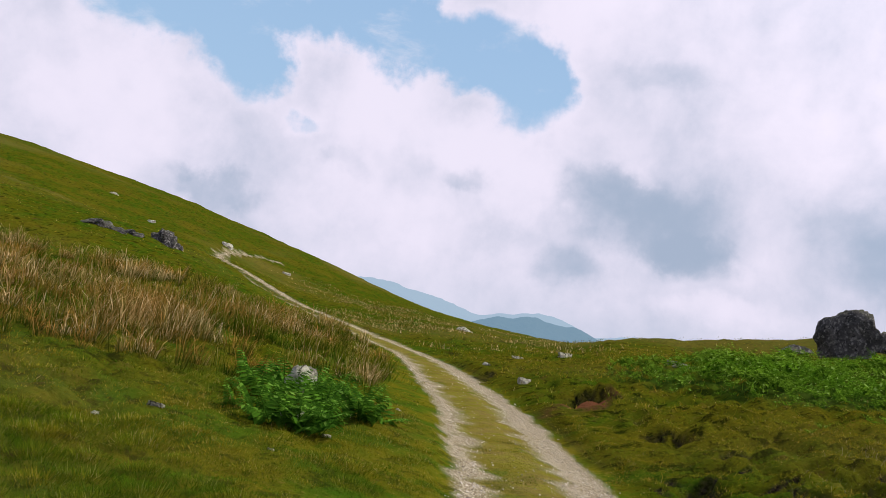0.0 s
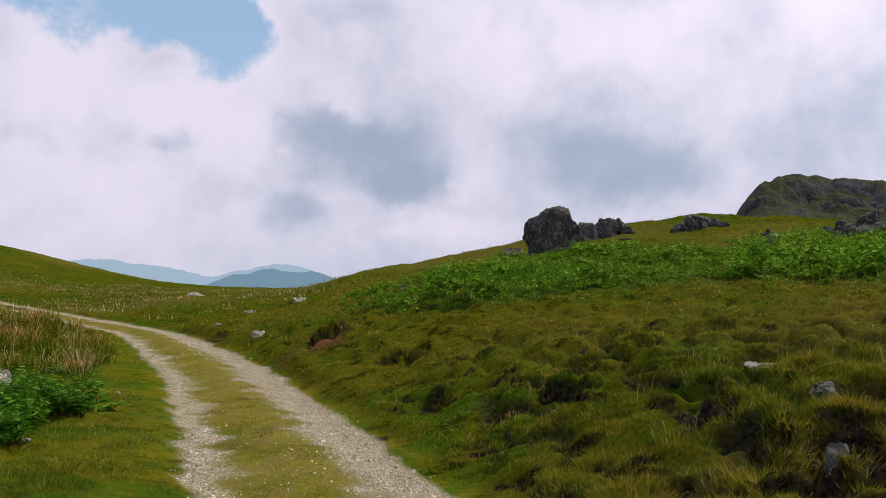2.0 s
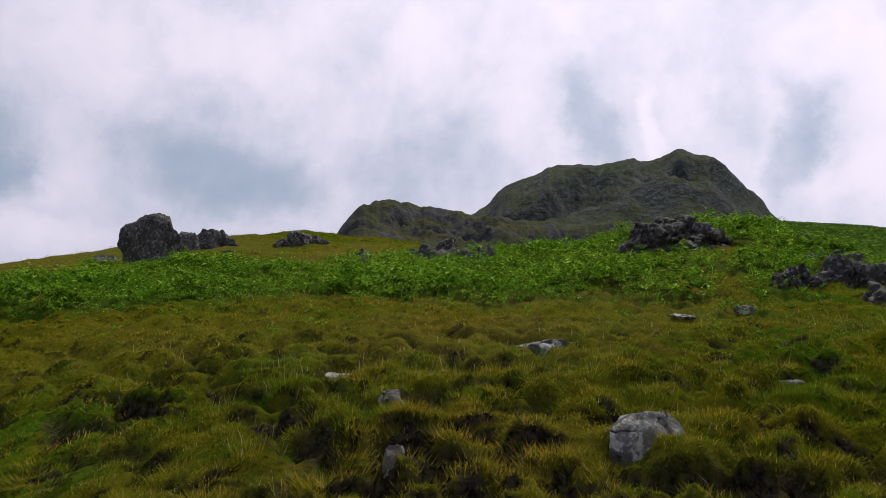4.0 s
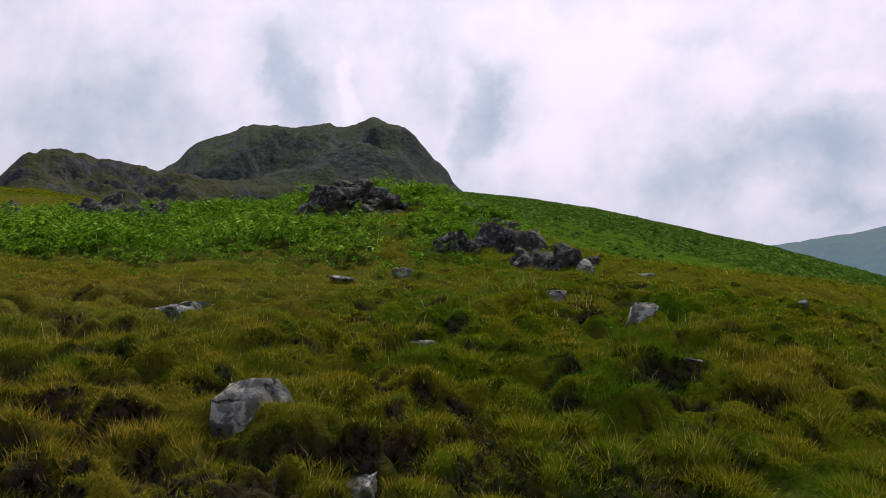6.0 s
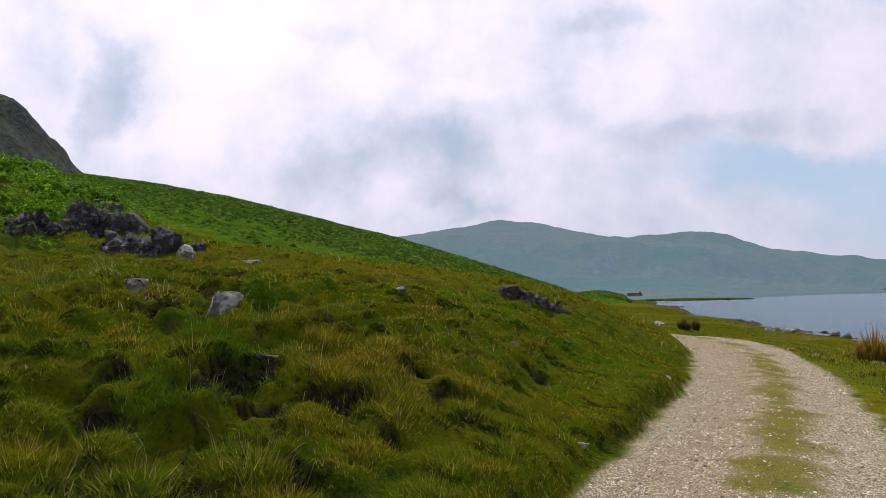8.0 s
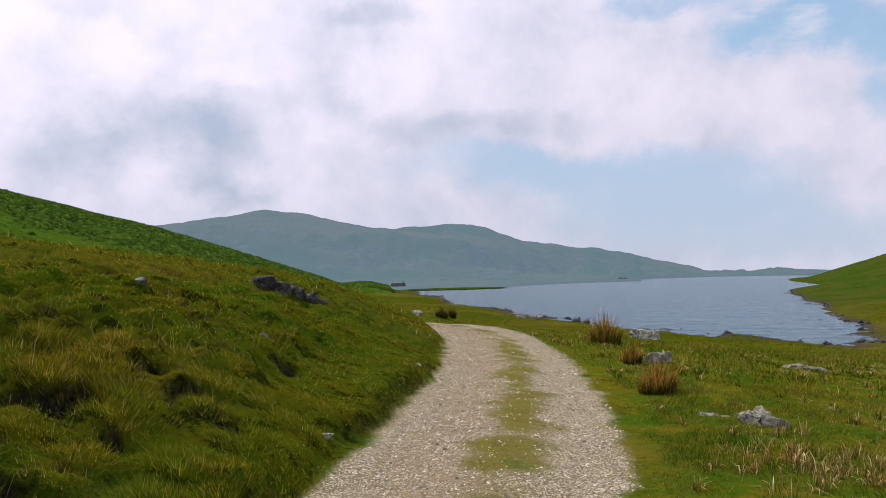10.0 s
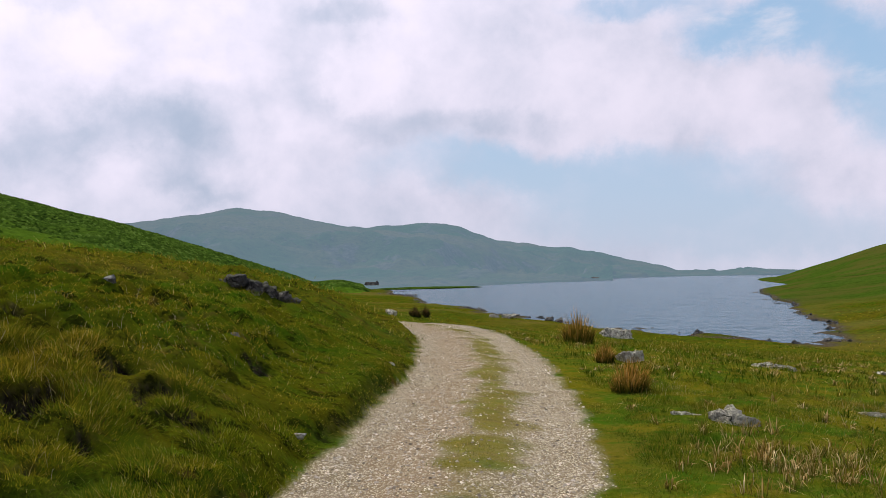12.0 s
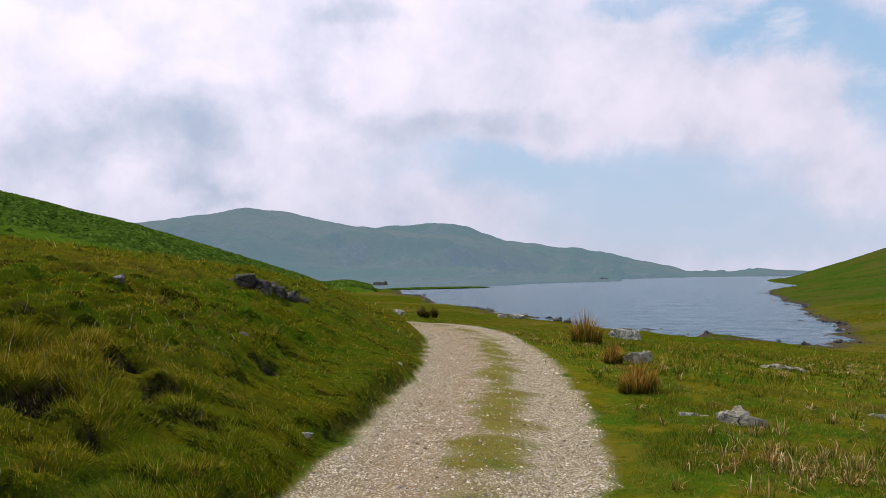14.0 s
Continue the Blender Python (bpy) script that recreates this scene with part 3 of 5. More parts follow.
# peaty hollows that sheep and rain cut into the bank: x, y, width, height
SCARS = [(-4.5, 3.5, 0.6, 0.22), (-5.8, 1.7, 0.5, 0.23), (-5.0, 4.4, 0.25, 0.14), (-3.9, 6.5, 0.7, 0.20), (-4.5, 6.0, 0.25, 0.12), (-6.2, 6.0, 0.6, 0.12), (-6.0, 2.4, 0.8, 0.16), (-7.7, 1.9, 0.5, 0.22),
         (-5.6, 2.9, 0.3, 0.12), (-3.5, 6.2, 0.4, 0.14), (-3.2, 6.8, 0.4, 0.2), (-4.4, 2.6, 0.3, 0.10), (-5.5, 1.3, 0.3, 0.14), (-10.4, 4.7, 0.5, 0.09), (-3.7, 3.9, 0.3, 0.12), (-3.2, 4.8, 0.35, 0.15),
         (-2.9, 8.0, 0.6, 0.2), (-4.2, 5.5, 0.25, 0.14), (-2.8, 6.6, 0.4, 0.17)]
SCARS += [(-4.8, 4.5, 0.3, 0.15), (-3.4, 5.6, 0.3, 0.09), (-2.4, 7.7, 0.3, 0.12), (-2.6, 10.5, 0.3, 0.12), (-3.6, 5.0, 0.3, 0.12), (-2.9, 5.6, 0.3, 0.13), (-32.1, -10.2, 1.6, 0.18), (-15.1, -0.9, 0.7, 0.25),
          (-9.6, 0.8, 0.7, 0.22), (-8.9, 1.6, 0.7, 0.21), (-7.4, 1.6, 0.5, 0.22), (-9.7, 0.1, 0.5, 0.22), (-15.5, -1.4, 0.6, 0.25), (-6.4, 1.7, 0.4, 0.24), (-9.0, 0.9, 0.4, 0.15), (-6.8, 0.8, 0.3, 0.13),
          (-13.2, -0.1, 0.5, 0.17), (-24.9, -6.9, 1.0, 0.17), (-20.2, -3.1, 1.3, 0.6), (-7.6, 0.0, 0.4, 0.17), (-11.6, -0.6, 0.6, 0.23)]
RUST = (-18.9, -3.2)


def rust_amount(x, y):
    """Bare rust-red earth below the largest hollow."""
    return smooth(1.15, 0.45, np.hypot((x - RUST[0]) * 0.9, (y - RUST[1]) * 1.5) + 0.5 * fbm(x * 1.5, y * 1.5, 3, 441))


def more_scars(count, seed, first=-96, last=-12, far=13, big=1.0):
    """Small hollows strewn over the foot of the bank."""
    rng = np.random.default_rng(seed)
    a, r = np.radians(rng.uniform(first, last, count)), rng.uniform(4.4, far, count)
    return list(zip(r * np.sin(a), r * np.cos(a), rng.uniform(0.15, 0.45, count) * big, rng.uniform(0.06, 0.14, count) * big ** 0.6))


SCARS = [(x, y, wide, tall * 0.9) if np.hypot(x, y) < 10 else (x, y, wide, tall) for x, y, wide, tall in SCARS] + more_scars(110, 9) + more_scars(40, 10, -98, -55, 7.5) + more_scars(46, 12, -97, -58, 12, 1.25)


def scars(x, y):
    """How deep the hollows cut in, how much of their turf lip stands up, and where bare peat shows."""
    shape = np.shape(x)
    x, y = np.ravel(x).astype(float), np.ravel(y).astype(float)
    dig, lip, peat = np.zeros(x.shape), np.zeros(x.shape), np.zeros(x.shape)
    for k, (cx, cy, wide, tall) in enumerate(SCARS):
        near = np.where(np.hypot(x - cx, y - cy) < wide + 1.2)
        if not len(near[0]):
            continue
        px, py = x[near], y[near]
        gx = float(land(np.array(cx + 0.6), np.array(cy)) - land(np.array(cx - 0.6), np.array(cy)))
        gy = float(land(np.array(cx), np.array(cy + 0.6)) - land(np.array(cx), np.array(cy - 0.6)))
        g = float(np.hypot(gx, gy)) + 1e-6
        gx, gy = gx / g, gy / g
        a, b = (px - cx) * gx + (py - cy) * gy, (px - cx) * -gy + (py - cy) * gx
        ragged = fbm(px * 3.1, py * 3.1, 3, 211 + k)
        a = a + 0.16 * ragged + 0.25 * b * b / wide
        b = b + 0.20 * fbm(px * 2.9, py * 2.9, 3, 231 + k)
        across = smooth(0.68 * wide, 0.30 * wide, np.abs(b))
        reach = 1.6 * tall + 0.15
        dig[near] = np.maximum(dig[near], tall * 0.8 * across * smooth(0.05, -0.03, a) * smooth(-reach, -0.1, a))
        lip[near] = np.maximum(lip[near], tall * 0.3 * across * smooth(-0.01, 0.05, a) * smooth(0.55, 0.08, a))
        peat[near] = np.maximum(peat[near], smooth(0.25, 0.6, across) * smooth(0.045, 0.015, a) * smooth(-0.45 * reach, -0.12 * reach, a + 0.05 * ragged))
    return dig.reshape(shape), lip.reshape(shape), peat.reshape(shape)


def scar_amount(x, y):
    return scars(x, y)[2]


def strip_of_grass(x, y, side):
    """The grassy strip between the wheel ruts, and the ruts' own bareness."""
    grain = fbm(x * 2.2, y * 2.2, 3, 101)
    half = np.interp(x, [-12, -6, -1.5, 1], [0.54, 0.52, 0.30, 0.22])
    strip = smooth(half + 0.2, half - 0.2, np.abs(side + 0.22) + 0.2 * grain)
    strip = strip * smooth(-0.5, 0.0, fbm(x * 0.8, y * 0.8, 2, 111) + np.interp(x, [-6, -1.5], [1.2, 0.35]))
    inner = np.where(side > 0, np.interp(x, [-5, -2.5], [0.13, 0.0]), 0.0)  # the bank crowds the track there
    ruts = smooth(1.22, 1.02, np.abs(side) + inner + 0.08 * grain) * smooth(1.2, 1.1, side + inner + 0.12 * vnoise(x * 0.9, y * 0.9, 5))
    return strip, np.clip(ruts * (1 - strip * np.interp(x, [-6, -1.5], [0.97, 0.9])), 0, 1)


def height(x, y):
    """The ground with hummocks, banks and the worn track."""
    x, y = np.asarray(x, float), np.asarray(y, float)
    r = np.hypot(x, y)
    base = land(x, y)
    side, level = off_track(x, y)
    s = np.abs(side)
    wob = 0.12 * vnoise(x * 0.9, y * 0.9, 5)
    on = 1 - np.where(side > 0, smooth(1.17, np.interp(x, [-5, -2.5], [1.75, 1.42]), s + wob + np.interp(x, [-5, -2.5], [0.13, 0.0])), smooth(1.12, 1.42, s + wob))
    rough = smooth(1.2, 3.0, s) * (0.35 + 0.65 * smooth(0.1, 0.9, base)) * (1 - smooth(60, 200, r) * 0.6)
    hum = np.abs(fbm(x * 0.8, y * 0.8, 3, 11))
    meadow = meadow_amount(x, y, side)
    relief = 0.14 * (0.45 - hum) + 0.04 * fbm(x * 3.1, y * 3.1, 2, 21)
    relief = relief + np.where(r < 34, (tussock(x, y)[0] * (0.21 - 0.12 * meadow) * np.interp(r, [5.5, 7.5], [1.4, 1.0]) + tussock(x + 7, y - 3, 0.23)[0] * (0.09 - 0.065 * meadow)) * smooth(34, 22, r), 0)
    relief = relief + smooth(25, 60, r) * 0.25 * fbm(x * 0.12, y * 0.12, 4, 41)
    dig, lip, peat = scars(x, y)
    hill = base + rough * relief + (lip - dig) * smooth(1.25, 1.6, s) - 0.09 * peat_and_shade(x, y, side)
    # a little cut bank stands over the track on its hillside edge
    cut = np.where(side > 0, smooth(2.4, 1.30, s) * (0.03 + np.interp(x, [-5, -2.5], [0.08, 0.12]) * smooth(-0.1, 0.5, vnoise(x * 0.5, y * 0.5, 61) + 0.2)), 0)
    rut = -0.035 * (np.exp(-((s - 0.72) / 0.3) ** 2)) + 0.03 * np.exp(-(s / 0.3) ** 2)
    way = level + rut + 0.008 * fbm(x * 4, y * 4, 2, 71)
    shore = np.where(r > 40, 0.15 * fbm(x * 0.25, y * 0.25, 3, 81) * (1 - smooth(200, 400, r)), 0)
    dip = 0.45 * np.exp(-((x + 2.5) / 5.5) ** 2 - ((y - 30.8) / 2.8) ** 2)
    return on * way + (1 - on) * (hill + cut + shore) - dip


# ---------------------------------------------------------------- the land
def mesh_of(name, verts, faces, mat, shade=True, attrs=()):
    """A mesh from arrays; all faces have the same number of corners."""
    me = bpy.data.meshes.new(name)
    verts, faces = np.asarray(verts, np.float32), np.asarray(faces, np.int32)
    n = faces.shape[1]
    me.vertices.add(len(verts))
    me.vertices.foreach_set("co", verts.ravel())
    me.loops.add(faces.size)
    me.loops.foreach_set("vertex_index", faces.ravel())
    me.polygons.add(len(faces))
    me.polygons.foreach_set("loop_start", np.arange(0, faces.size, n, dtype=np.int32))
    me.polygons.foreach_set("use_smooth", np.full(len(faces), shade))
    me.update(calc_edges=True)
    for key, values in attrs:
        a = me.attributes.new(key, "FLOAT_COLOR", "POINT")
        a.data.foreach_set("color", np.asarray(values, np.float32).ravel())
    me.materials.append(mat)
    return me


def grid_faces(rows, cols):
    i = np.arange(rows - 1)[:, None] * cols + np.arange(cols - 1)[None, :]
    return np.stack([i, i + 1, i + cols + 1, i + cols], -1).reshape(-1, 4)


BARE_ROCK = ((-21.8, 18.9, 1.9), (-12.0, 14.9, 1.3), (-15.4, 19.0, 1.1), (-31.5, 16.0, 1.9), (-32.6, 12.2, 1.0), (-10.4, 14.6, 0.9))


def bracken_amount(x, y):
    """How thick the bracken stands: a belt across the hillside and over the knoll."""
    az, r = np.degrees(np.arctan2(x, y)), np.hypot(x, y)
    low = np.interp(az, [-98, -94, -90, -81, -70, -64, -57, -50, -44.5, -41.5, -38, -34], [25, 20, 18, 16, 16.3, 15.5, 14.4, 13.8, 13.5, 16.5, 18.5, 24])
    top = np.interp(az, [-98, -93, -86, -73, -66, -60, -52, -46, -40, -36], [27.5, 30, 34, 34, 42, 46, 46, 44, 38, 26])
    wob = 2.2 * fbm(x * 0.25, y * 0.25, 4, 91)
    patch = smooth(-0.45, 0.05, fbm(x * 0.45 + 4, y * 0.45, 3, 95) + 0.25)
    for cx, cy, size in BARE_ROCK:
        patch = patch * smooth(size * 0.8, size * 1.2, np.hypot(x - cx, y - cy))
    return patch * smooth(-1.5, 4.0, r - low + wob) * smooth(0, 2.5, top - r + wob) * smooth(-99, -96, az) * smooth(-34, -38, az)


def ground():
    r = np.concatenate([[0.01, 0.4], np.geomspace(0.8, 3.5, 16, endpoint=False), np.geomspace(3.5, 13, 260, endpoint=False), np.geomspace(13, 60, 105, endpoint=False), np.geomspace(60, 125, 56, endpoint=False), np.geomspace(125, 4700, 46)])
    a = np.radians(np.concatenate([np.arange(-180, -144, 3.0), np.arange(-144, 38, 0.36), np.linspace(38, 180, 48)]))
    rr, aa = np.meshgrid(r, a, indexing="ij")
    x, y = rr * np.sin(aa), rr * np.cos(aa)
    z = height(x, y)
    side, level = off_track(x, y)
    strip, gravel = strip_of_grass(x, y, side)
    gravel = gravel * np.where(rr < 116, 1, 0)
    lush = bracken_amount(x, y) * 0.9
    lush = np.maximum(lush, smooth(17, 21, np.degrees(aa)) * smooth(85, 125, rr + 25 * fbm(x * 0.03, y * 0.03, 3, 451)) * 0.85)
    soil = np.maximum(scar_amount(x, y), 0.92 * peat_and_shade(x, y, side))
    # dark soil on the cut bank, which also paints its shadow line
    cutbank_soil_shade = smooth(-0.1, 0.5, vnoise(x * 0.5, y * 0.5, 61) + 0.2) * 0.4 * smooth(1.14, 1.2, side) * smooth(1.34, 1.26, side + 0.12 * vnoise(x * 0.9, y * 0.9, 5) + 0.05 * fbm(x * 3, y * 3, 2, 431))
    beach = np.where((rr > 40) & (rr < 260), smooth(0.16, 0.04, np.abs(z - WATER - 0.02)), 0)
    zone = np.stack([np.maximum(gravel, 0.12 * beach), lush, np.maximum(np.maximum(soil, beach), cutbank_soil_shade), meadow_amount(x, y, side)], -1)
    rust = rust_amount(x, y)
    earth = smooth(0.75, 0.2, np.abs(side - 0.25) + 0.3 * fbm(x * 1.1, y * 1.1, 3, 461)) * smooth(-2, -0.8, x) * smooth(5.5, 7, y) * (rr < 30)
    wear = np.stack([strip * np.where(x < -1.5, 1.0, 0.8) * (rr < 45), rust, earth, np.ones_like(rust)], -1)
    me = mesh_of("ground", np.stack([x, y, z], -1).reshape(-1, 3), grid_faces(*x.shape)[:, ::-1], TURF, True, [("zone", zone), ("wear", wear)])
    tagged(new("ground", me), "rough moorland turf with a worn gravel track", "ground", kind="structure")


def hill_clumps(x, y, z, base, count, mat, label):
    """Low bushy clumps of bracken on the near face of a hill, thick in patches."""
    rng = np.random.default_rng(23)
    rows = 71
    i, j = rng.uniform(0, rows - 1.01, count), rng.uniform(0, x.shape[1] - 1.01, count)
    a, b = i.astype(int), j.astype(int)
    u, v = i - a, j - b
    px, py, pz, foot = [(g[a, b] * (1 - u) * (1 - v) + g[a + 1, b] * u * (1 - v) + g[a, b + 1] * (1 - u) * v + g[a + 1, b + 1] * u * v) for g in (x, y, z, base)]
    ok = rng.uniform(0, 1, count) < smooth(0.5, 0.1, foot) * (0.25 + 0.75 * smooth(-0.3, 0.3, fbm(px / 9, py / 9, 4, 511))) * smooth(90, 125, np.hypot(px, py))
    px, py, pz = px[ok], py[ok], pz[ok]
    n = len(px)
    size = rng.uniform(0.22, 0.6, n)
    ring = np.arange(6) * np.pi / 3
    rim = np.stack([np.cos(ring), np.sin(ring), np.full(6, -0.15)], -1)
    shape = np.concatenate([rim, [[0, 0, 0.5]]])[None] * rng.uniform(0.6, 1.4, (n, 7, 1))
    shape[:, 6, :2] = rng.uniform(-0.35, 0.35, (n, 2))
    p = shape * size[:, None, None] + np.stack([px, py, pz], -1)[:, None]
    tri = np.array([[k, (k + 1) % 6, 6] for k in range(6)])
    f = (tri[None] + (np.arange(n) * 7)[:, None, None]).reshape(-1, 3)
    tagged(new("bracken", mesh_of("bracken", p.reshape(-1, 3), f, mat, False)), label, "fern", kind="stuff")


def ridge(name, label, crest, far, front, back, foot, mat, amp, grain, step=0.2, kind="structure", category="hill", lumps=0.0, jag=0.0, bow=0.0, clumps_of=()):
    """A hill: its crest by bearing and rise, seen from the bend; far(az): how far off; front, back: how deep; foot: height of its base."""
    knots = np.array(crest, float)
    az = np.arange(knots[0, 0], knots[-1, 0] + 1e-6, step)
    rise = np.interp(az, knots[:, 0], knots[:, 1])
    k = np.exp(-0.5 * (np.arange(-6, 7) / max(0.24 / step, 0.5)) ** 2)
    rise = np.convolve(np.pad(rise, 6, "edge"), k / k.sum(), "valid")
    rise = rise + jag * fbm(az * 1.1, az * 0, 4, 181)
    dist = np.array([far(v) for v in az])
    top = 1.6 + dist * np.tan(np.radians(rise))
    s = np.concatenate([np.linspace(-1, 0, 72), np.linspace(0, 1, 10)[1:]])
    ss, aa = np.meshgrid(s, np.radians(az), indexing="ij")
    depth = np.where(ss < 0, np.array([front(v) for v in az])[None, :], back)
    r = dist[None, :] + ss * depth
    x, y = r * np.sin(aa), r * np.cos(aa)
    shape = np.where(ss < 0, 1 - (np.abs(ss) ** 1.25), 1 - ss ** 2)
    shape = np.where((ss < 0) & (bow > 0), (1 - np.abs(ss)) ** (1 + bow), shape)
    rough = fbm(x / grain, y / grain, 6, 131, 0.55)
    gully = np.abs(fbm(x / grain * 0.6 + 3, y / grain * 0.6, 4, 141))
    hold = np.where(ss < 0, np.minimum(1, np.abs(ss) * 3.5) * np.minimum(1, (1 + ss) * 4 + 0.15), np.clip(ss, 0, 1) * 0 + 0)
    z = foot + (top[None, :] - foot) * shape + hold * amp * (np.minimum(rough, 0.15) * 1.1 - 0.6 * gully + 0.22 * np.abs(fbm(x / grain * 3, y / grain * 3, 4, 191))) + 0.03 * amp * fbm(x / grain * 5, y / grain * 5, 3, 151)
    if lumps:
        z = z + lumps * np.abs(fbm(x * 0.5, y * 0.5, 3, 161))
    z = np.maximum(z, foot - 0.2)
    z[0] -= 3
    base = np.clip(1.25 - (1 + ss) * 2.3 + 0.3 * fbm(x / 14, y / 14, 3, 171), 0, 1)
    low = np.stack([base, base, base, np.ones_like(base)], -1)
    if clumps_of:
        hill_clumps(x, y, z, base, *clumps_of)
    me = mesh_of(name, np.stack([x, y, z], -1).reshape(-1, 3), grid_faces(*x.shape)[:, ::-1], mat, True, [("foot", low)])
    return tagged(new(name, me), label, category, kind=kind)


def lake():
    n = 60
    gx, gy = np.meshgrid(np.linspace(-140, 900, n), np.linspace(38, 1900, n), indexing="ij")
    me = mesh_of("water", np.stack([gx, gy, np.full_like(gx, WATER)], -1).reshape(-1, 3), grid_faces(n, n)[:, ::-1], LAKE, True)
    tagged(new("water", me), "wind-rippled blue-grey mountain lake", "lake", kind="structure")


ground()
lake()
ridge("mountain", "steep craggy fell with a small pointed summit",
      [(-69, 3.5), (-63.5, 6), (-61, 7.35), (-59.7, 7.95), (-58.9, 8.9), (-58.3, 9.5), (-57.2, 9.75), (-56, 10.25), (-54.6, 10.8), (-53.4, 10.75), (-52, 10.6), (-50.8, 10.95), (-50, 11.0), (-48.6, 10.85),
       (-47.7, 11.2), (-46.9, 11.62), (-46.1, 11.2), (-44.7, 10.75), (-43.6, 9.9), (-43, 9.25), (-41.7, 7.7), (-40.3, 6.45), (-38, 4.6), (-34, 2)], lambda a: 400, lambda a: 235, 260, 2, FELL, 10, 46, 0.08, jag=0.10)
ridge("crag_ridge", "grassy rock ridge with bare dark crags",
      [(-74, 2.5), (-71, 4.9), (-70, 6.05), (-69.2, 7.4), (-68.4, 7.95), (-66.6, 8.3), (-64.4, 7.9), (-61.5, 7.35), (-57.6, 6.95), (-54, 6.75), (-50, 6.6), (-46, 6.3), (-43, 5.8), (-40, 4.6), (-38, 3)],
      lambda a: 135, lambda a: 50, 60, 4, CRAGLAND, 4, 14, 0.08, jag=0.12)
ridge("bracken_hill", "smooth hillside thick with green bracken",
      [(-50, 5.6), (-45, 6.3), (-40.6, 6.45), (-36.6, 6.1), (-32, 5.45), (-28.4, 4.7), (-24.2, 3.72), (-20.6, 2.9), (-16.7, 1.77), (-12.9, .65), (-9.2, -.5), (-8.3, -.92), (-7.5, -.75), (-6.7, -.66), (-6, -.78), (-5.2, -1.1), (-4.4, -1.35), (-3.2, -1.7)],
      lambda a: np.interp(a, [-50, -40, -20, -8, -3], [240, 230, 205, 200, 195]), lambda a: np.interp(a, [-50, -40, -20, -8, -3], [195, 185, 150, 65, 45]), 120, -3.2, GREENHILL, 0.9, 22, 0.11, lumps=0.06, clumps_of=(48000, HILLFERN, "low bracken clumps all over the far hillside"))
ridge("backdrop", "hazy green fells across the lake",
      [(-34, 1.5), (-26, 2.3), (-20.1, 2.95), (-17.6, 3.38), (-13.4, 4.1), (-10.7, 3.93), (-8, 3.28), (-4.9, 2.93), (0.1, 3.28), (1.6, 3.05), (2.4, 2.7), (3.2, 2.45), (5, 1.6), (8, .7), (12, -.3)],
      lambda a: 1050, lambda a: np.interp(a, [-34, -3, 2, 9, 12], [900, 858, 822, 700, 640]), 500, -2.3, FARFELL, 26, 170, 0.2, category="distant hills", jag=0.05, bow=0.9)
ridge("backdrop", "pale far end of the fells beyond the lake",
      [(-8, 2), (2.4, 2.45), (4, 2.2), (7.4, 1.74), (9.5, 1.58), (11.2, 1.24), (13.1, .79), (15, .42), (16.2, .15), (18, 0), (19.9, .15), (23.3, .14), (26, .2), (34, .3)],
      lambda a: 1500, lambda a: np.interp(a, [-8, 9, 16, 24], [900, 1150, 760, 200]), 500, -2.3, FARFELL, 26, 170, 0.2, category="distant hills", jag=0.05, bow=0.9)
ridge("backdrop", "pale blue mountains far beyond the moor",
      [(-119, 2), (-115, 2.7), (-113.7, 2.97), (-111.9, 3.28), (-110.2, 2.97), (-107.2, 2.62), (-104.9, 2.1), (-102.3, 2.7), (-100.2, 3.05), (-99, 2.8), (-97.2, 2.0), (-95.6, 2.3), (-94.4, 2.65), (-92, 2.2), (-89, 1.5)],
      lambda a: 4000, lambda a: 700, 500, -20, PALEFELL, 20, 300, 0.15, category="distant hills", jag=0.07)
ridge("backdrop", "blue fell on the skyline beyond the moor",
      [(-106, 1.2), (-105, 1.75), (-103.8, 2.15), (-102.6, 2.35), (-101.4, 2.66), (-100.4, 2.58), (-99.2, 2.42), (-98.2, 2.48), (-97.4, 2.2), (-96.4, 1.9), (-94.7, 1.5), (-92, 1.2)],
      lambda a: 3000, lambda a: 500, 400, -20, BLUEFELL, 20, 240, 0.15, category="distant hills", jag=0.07)


